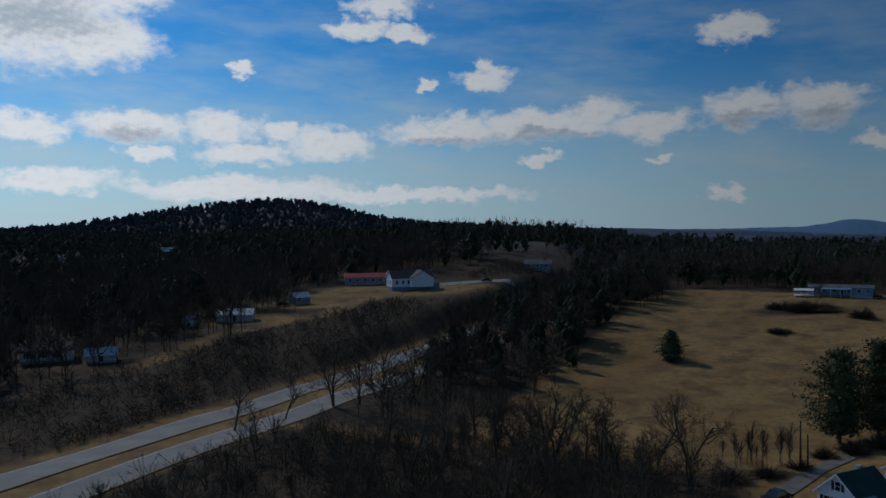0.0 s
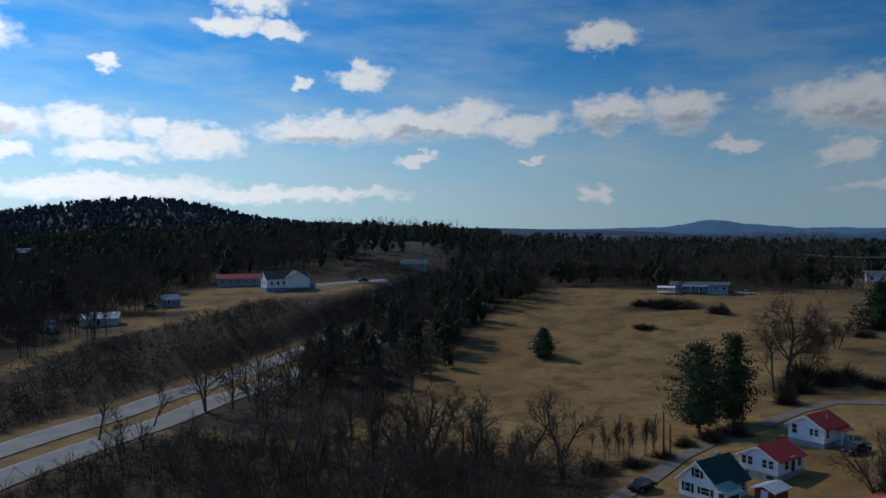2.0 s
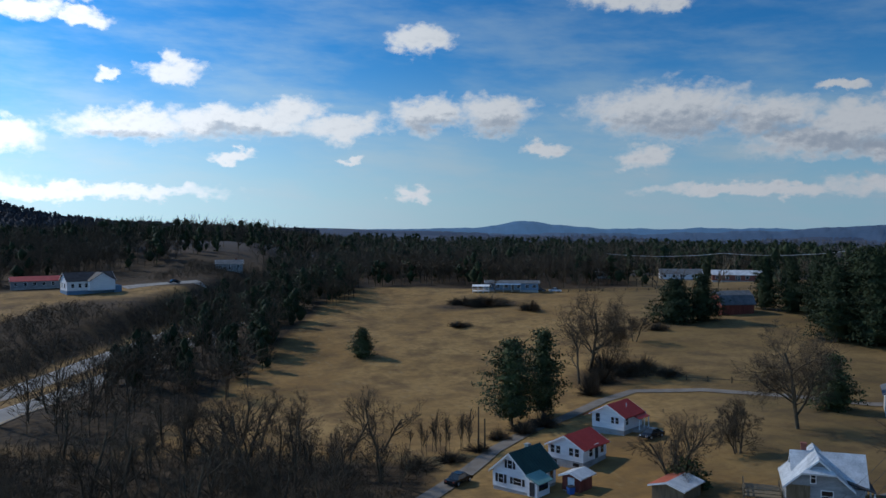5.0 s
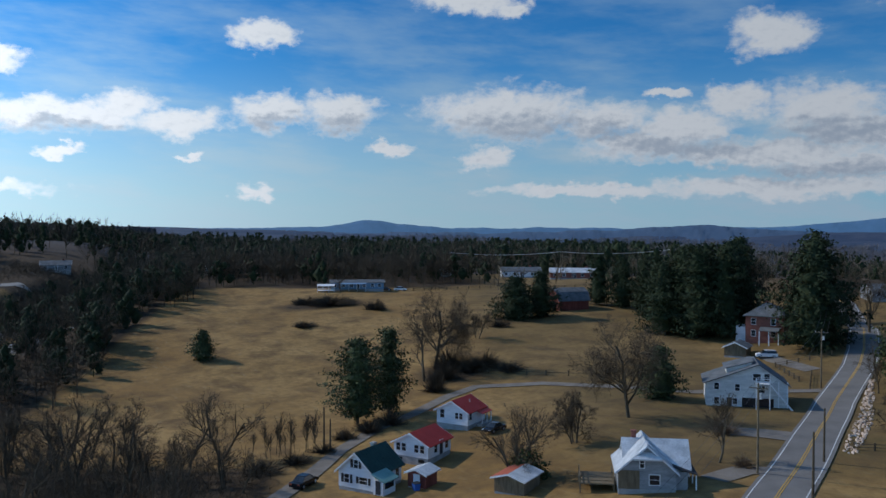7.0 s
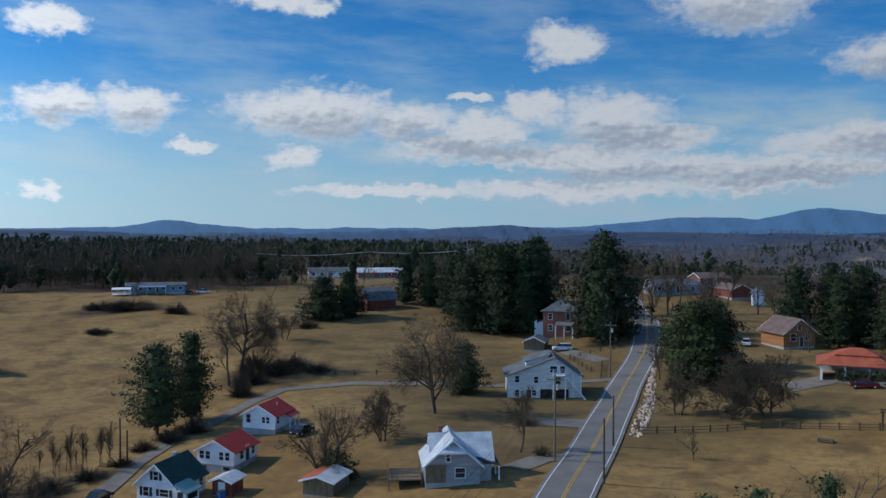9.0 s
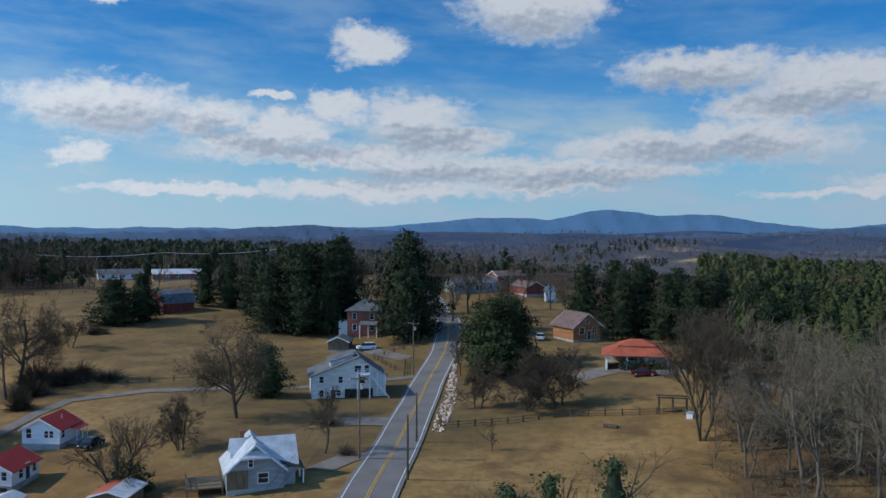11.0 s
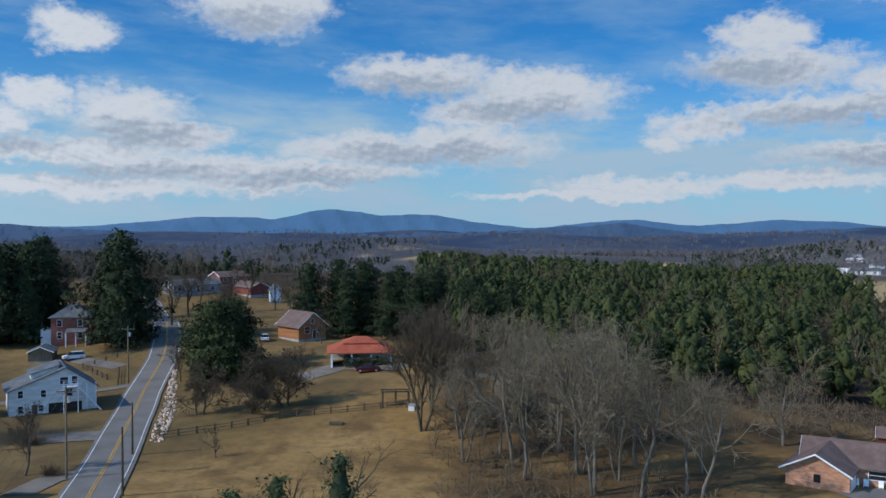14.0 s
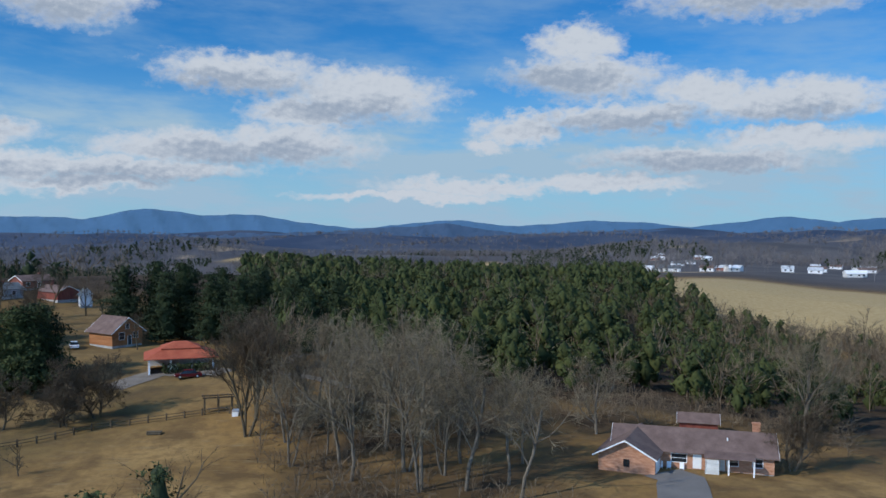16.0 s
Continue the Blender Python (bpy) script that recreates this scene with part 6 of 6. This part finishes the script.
# wooded ridges with distance haze painted in as a blue base colour
FAR_HAZE = mat("far_woods_haze", (0.02, 0.05, 0.11), (0.035, 0.075, 0.15), 0.004, 1.0, 6, 0.0)
NEAR_HAZE = mat("near_woods_haze", (0.018, 0.038, 0.075), (0.04, 0.06, 0.10), 0.004, 1.0, 6, 0.0)
# slight blue emission stands in for the light of the air between
for hazy, glow in ((FAR_HAZE, (0.028, 0.08, 0.145)), (NEAR_HAZE, (0.014, 0.036, 0.075))):
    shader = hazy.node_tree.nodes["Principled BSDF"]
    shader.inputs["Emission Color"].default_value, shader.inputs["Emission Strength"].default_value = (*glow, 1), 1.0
ridge("backdrop_mountains", 4500, [(67.7, 1.0, 5.0), (72.5, 0.72, 5.5), (60.5, 0.5, 6.0), (25.8, 0.26, 2.4), (-26, 0.05, 2.0), (87, 0.42, 4.5), (97, 0.45, 6.0), (108, 0.72, 5.0), (114, 0.7, 5.0)], -0.28, 0.05, FAR_HAZE, "blue distant mountains on the horizon", 1.0)
ridge("backdrop_ridge", 3700, [(86.5, 0.2, 3.5), (84, -0.05, 6.0), (47, -0.12, 6.0), (100, -0.1, 6)], -0.6, 0.07, NEAR_HAZE, "low hazy blue ridge before the mountains", 2.0)

# ---- lanes and yards ----
LANE = [(30, 98), (44.1, 112.4), (54.3, 123.9), (64, 131.5), (74.4, 136.7), (86, 144), (95.1, 147.5), (107.1, 140.9), (113.7, 131), (126.6, 117.8), (134, 115), (146, 104)]
ribbon("lane", LANE, 2.7, DRIVE, 0.12, "narrow grey gravel lane past the houses", category="lane")
ribbon("driveway", [(113.5, 84.8), (111, 89), (107, 93.5)], 6.0, DRIVE, 0.1, "gravel driveway below the white house", category="driveway")
ribbon("driveway", [(98, 73.5), (92, 77), (85, 76)], 4.0, DRIVE, 0.1, "pale gravel yard beside the tin-roofed house", category="driveway")
ribbon("driveway", [(152, 71), (163, 66), (163.5, 57), (161, 52)], 6.5, DRIVE, 0.1, "grey paved parking area before the pavilion", category="driveway")
ribbon("driveway", [(160, 116), (163, 128), (166, 134)], 4.0, DRIVE, 0.1, "grey driveway to the brick house", category="driveway")
ribbon("driveway", [(70, -30), (100, -22), (113, -24), (116, -22)], 6.5, ASPHALT, 0.1, "dark asphalt driveway to the ranch house", category="driveway")
ribbon("driveway", [(150, 24), (162, 44), (185, 44), (200, 30)], 3.0, DRIVE, 0.1, "gravel track past the pavilion", category="driveway")
ribbon("parking_lot", [(-1, 351), (14, 357), (29, 364)], 9, OLD_ASPHALT, 0.12, "grey parking lot beside the church", category="parking lot")

# ---- poles and wires ----
POLES = [(92.4, 75.1, 12.0, True), (147.9, 105.5, 11.5, True), (202, 141.5, 11.0, True), (231, 167, 11.0, True), (88.1, 63.7, 8.3, False), (105.6, 74.7, 7.6, False), (52.3, 125.3, 7.0, False), (52.9, 124.2, 5.2, False), (214, 139, 11, True)]
tops = []
for x, y, hgt, arm in POLES:
    e = thing("utility_pole", x, y, 29, "weathered wooden utility pole with crossarm" if arm else "bare dark wooden pole", "pole", "utility poles")
    part("pole", Mesh().tube((0, 0, -0.5), (0, 0, hgt), 0.17, 0.11, 8), WOOD if arm else RAIL_WOOD, e)
    if arm:
        part("crossarm", Mesh().box(-0.06, -1.2, hgt - 0.75, 0.06, 1.2, hgt - 0.62), WOOD, e)
        for yy in (-1.1, -0.4, 0.5, 1.1):
            part("insulator", Mesh().tube((0, yy, hgt - 0.62), (0, yy, hgt - 0.42), 0.06, 0.04), PALE_METAL, e)
        part("transformer", Mesh().tube((0.0, -0.35, hgt - 2.1), (0.0, -0.35, hgt - 1.3), 0.22, 0.22, 10), PALE_METAL, e)
    tops.append(Vector((x, y, gz(x, y) + hgt)))


def wire(a, b, sag, r=0.018, label="thin sagging power line"):
    m = Mesh()
    n = 14
    pts = [a.lerp(b, i / n) - Vector((0, 0, sag * 4 * (i / n) * (1 - i / n))) for i in range(n + 1)]
    side = Vector((b - a).cross(Vector((0, 0, 1)))).normalized() * r
    rise = Vector((0, 0, r))
    m.loft([[p + side, p + rise, p - side, p - rise] for p in pts])
    tagged(new("power_line", m.mesh("power_line", PALE_METAL if r > 0.05 else DARK_METAL)), label, "wire", "power lines")


for off in (-1.0, 0.0, 1.0):
    o = Vector((-0.48 * off, 0.87 * off, -0.5))
    wire(tops[0] + o, tops[1] + o, 1.0), wire(tops[1] + o, tops[2] + o, 1.0), wire(tops[2] + o, tops[3] + o, 0.8)
    wire(Vector((30, 38, 11)) + o, tops[0] + o, 1.0)
# line across the far side of the field
far_tops = []
for x, y, hgt in ((188, 312, 12.5), (226, 285, 12.5), (262, 258, 12)):
    e = thing("utility_pole", x, y, -40, "wooden utility pole past the field", "pole", "utility poles")
    part("pole", Mesh().tube((0, 0, -0.5), (0, 0, hgt), 0.17, 0.11, 8), WOOD, e)
    part("crossarm", Mesh().box(-0.06, -1.2, hgt - 0.6, 0.06, 1.2, hgt - 0.45), WOOD, e)
    far_tops.append(Vector((x, y, gz(x, y) + hgt - 0.4)))
for a, b in zip(far_tops, far_tops[1:]):
    wire(a, b, 1.2, 0.1, "pale thick cable across the field edge"), wire(a + Vector((0, 0, 0.5)), b + Vector((0, 0, 0.5)), 1.2, 0.03)


# ---- fences ----
def fence(pts, step, label, hgt=1.15, rails=(0.45, 0.9), group="rail fences"):
    P = [Vector(p) for p in pts]
    e = new("fence")
    base = P[0]
    z0 = gz(base.x, base.y)
    e.matrix_basis = pose(base.x, base.y, z0)
    tagged(e, label, "fence", group)
    posts = []
    for a, b in zip(P, P[1:]):
        n = max(1, round((b - a).length / step))
        posts += [a.lerp(b, i / n) for i in range(n)]
    posts.append(P[-1])
    loc = [Vector((p.x - base.x, p.y - base.y, gz(p.x, p.y) - z0)) for p in posts]
    for p in loc:
        part("post", Mesh().box(p.x - 0.1, p.y - 0.1, p.z - 0.3, p.x + 0.1, p.y + 0.1, p.z + hgt), RAIL_WOOD, e)
    for a, b in zip(loc, loc[1:]):
        for r in rails:
            part("rail", Mesh().tube(a + Vector((0, 0, r)), b + Vector((0, 0, r)), 0.06, 0.05, 5), RAIL_WOOD, e)


fence([(114.8, 76.4), (121, 70.5), (128.8, 63.0), (135.5, 47.8), (136.2, 43.5)], 3.0, "dark split-rail fence across the dry meadow")
fence([(146, 106.5), (151, 110), (156, 113.5)], 2.5, "low dark fence beside the country road")
fence([(150, 112), (158, 124), (172, 120)], 3.0, "dark rail fence by the brick house")
fence([(98, 162), (112, 146), (128, 128)], 4.5, "wire pasture fence beside the gravel lane", 1.1, (0.6,))
fence([(150, 275), (185, 262), (215, 250)], 4.0, "pale fence along the top of the field", 1.1, (0.5, 0.9))

# pergola beside the meadow
e = thing("pergola", 137.5, 45.8, -67, "brown wooden pergola beside the rail fence", "pergola")
for xx in (-2.2, 0, 2.2):
    for yy in (-1, 1):
        part("post", Mesh().box(xx - 0.09, yy - 0.09, -0.4, xx + 0.09, yy + 0.09, 2.3), RAIL_WOOD, e)
for yy in (-1, 1):
    part("beam", Mesh().box(-2.6, yy - 0.08, 2.3, 2.6, yy + 0.08, 2.5), RAIL_WOOD, e)
for i in range(7):
    part("rafter", Mesh().box(-2.4 + 0.8 * i - 0.05, -1.4, 2.5, -2.4 + 0.8 * i + 0.05, 1.4, 2.62), RAIL_WOOD, e)
part("bench", Mesh().box(-1.6, -0.4, 0.4, 1.6, 0.4, 0.48).box(-1.5, -0.3, -0.2, -1.4, 0.3, 0.4).box(1.4, -0.3, -0.2, 1.5, 0.3, 0.4), RAIL_WOOD, e)
e = thing("crate", 135.6, 42.3, 10, "small white crate at the end of the fence", "crate")
part("body", Mesh().box(-0.9, -0.5, -0.2, 0.9, 0.5, 0.7), TRIM, e), part("lid", Mesh().box(-0.95, -0.55, 0.7, 0.95, 0.55, 0.78), PALE_METAL, e)
e = thing("log_pile", 127, 52.3, 100, "small dark pile of logs by the fence", "logs")
for i in range(7):
    part("log", Mesh().tube((-1.1, (i % 4) * 0.28 - 0.4, 0.12 + 0.22 * (i // 4)), (1.1, (i % 4) * 0.28 - 0.4, 0.12 + 0.22 * (i // 4)), 0.13, 0.12, 7), BARK, e)
e = thing("recycling_bin", 54.6, 99.3, 0, "blue plastic bin beside the small shed", "bin")
part("body", Mesh().loft([[(-0.35, -0.35, 0), (0.35, -0.35, 0), (0.35, 0.35, 0), (-0.35, 0.35, 0)], [(-0.45, -0.45, 0.95), (0.45, -0.45, 0.95), (0.45, 0.45, 0.95), (-0.45, 0.45, 0.95)]]), mat("blue_plastic", (0.02, 0.08, 0.3), (0.03, 0.12, 0.4), 2, 0.5), e)
part("lid", Mesh().box(-0.5, -0.5, 0.95, 0.5, 0.5, 1.03), DARK_METAL, e)


# ---- cars ----
def car(x, y, rz, paint, label, length=4.7, height=1.45, suv=False):
    e = thing("car", x, y, rz, label, "car")
    e.matrix_basis = pose(x, y, gz(x, y) + 0.12, 0, 0, rz)
    L, W = length / 2, 0.9
    low, belt, top = 0.3, 0.88 if not suv else 1.05, height
    sill = [(-L, low), (-L, belt - 0.08), (-L + 0.1, belt), (L - 1.2, belt), (L - 0.15, belt - 0.16), (L, belt - 0.3), (L, low)]
    m = Mesh()
    n = len(sill)
    m.v = [(px, sy * W, pz) for sy in (-1, 1) for px, pz in sill]
    m.f = [tuple(range(n))[::-1], tuple(range(n, 2 * n))] + [(i, (i + 1) % n, (i + 1) % n + n, i + n) for i in range(n)]
    body = part("body", m, paint, e)
    back, front = (-L + 0.15, L - 1.75) if suv else (-L + 0.75, L - 1.6)
    part("cabin", Mesh().loft([[(back, -W + 0.05, belt), (front + 0.7, -W + 0.05, belt), (front + 0.7, W - 0.05, belt), (back, W - 0.05, belt)],
                               [(back + (0.25 if suv else 0.7), -W + 0.22, top), (front - 0.1, -W + 0.22, top), (front - 0.1, W - 0.22, top), (back + (0.25 if suv else 0.7), W - 0.22, top)]]), GLASS, e, "dark car windows")
    part("roof", Mesh().box(back + (0.3 if suv else 0.75), -W + 0.2, top - 0.02, front - 0.12, W - 0.2, top + 0.05), paint, e)
    for wx in (-L + 0.85, L - 0.9):
        for sy in (-1, 1):
            w = part("wheel", Mesh().tube((wx, sy * (W - 0.2), 0.33), (wx, sy * (W + 0.02), 0.33), 0.33, 0.33, 14), RUBBER, e)
            part("rim", Mesh().tube((wx, sy * W, 0.33), (wx, sy * (W + 0.04), 0.33), 0.2, 0.19, 10), PALE_METAL, w)
    for sy in (-0.62, 0.62):
        part("headlight", Mesh().box(L - 0.02, sy - 0.18, 0.58, L + 0.02, sy + 0.18, 0.7), TRIM, e)
        part("tail_light", Mesh().box(-L - 0.02, sy - 0.18, 0.62, -L + 0.02, sy + 0.18, 0.78), RUST_ROOF, e)
    return e


car(163.8, 131, 140, CAR_WHITE, "white station wagon parked by the brick house", 4.7, 1.7, True)
car(157.8, 58.4, 118, CAR_RED, "maroon saloon car parked before the pavilion", 4.9)
car(42.8, 109.6, 35, CAR_DARK, "dark car parked beside the gravel lane", 4.6)
car(78.5, 116.2, 200, CAR_DARK, "dark car parked beside the red-roofed house", 4.5)
car(140.5, 279, -20, CAR_DARK, "dark car parked beside the mobile home", 4.6)
car(146, 277.5, -30, CAR_WHITE, "pale car parked beside the mobile home", 4.6)
car(18, 358, 20, CAR_DARK, "dark car in the church parking lot", 4.6)
car(188, 96, 30, CAR_WHITE, "white car parked by the log house", 4.6)
car(-57, 304, 20, CAR_DARK, "dark car beside the small barn", 4.6)

# ---- loose stones along the road ----
srng = np.random.default_rng(9)
shapes = []
for i in range(5):
    bm = bmesh.new()
    bmesh.ops.create_icosphere(bm, subdivisions=1, radius=0.5)
    for v in bm.verts:
        v.co = Vector(v.co) * (0.75 + 0.5 * noise.noise(Vector(v.co) * 2 + Vector((i * 7, 0, 0))))
        v.co.z *= 0.6
    mesh = bpy.data.meshes.new("stone")
    bm.to_mesh(mesh)
    bm.free()
    mesh.materials.append(ROCK)
    shapes.append(mesh)
bank = thing("rock_bank", 125, 84, 0, "bank of loose pale stones beside the road", "stones")
inv = bank.matrix_basis.inverted()
for i in range(290):
    f = srng.random()
    off = 4.3 + 2.6 * srng.random() * (0.4 + 0.6 * math.sin(math.pi * min(1, f + 0.15)))
    x, y = 110 + 46 * f, 80.2 + 25.5 * f
    x, y = x + 0.485 * off, y - 0.875 * off
    ob = new("stone", shapes[i % 5])
    ob.parent = bank
    s = srng.uniform(0.35, 1.0)
    ob.matrix_basis = inv @ pose(x, y, gz(x, y) + 0.08, *srng.uniform(0, 360, 3)) @ Matrix.Diagonal((s, s, s, 1))
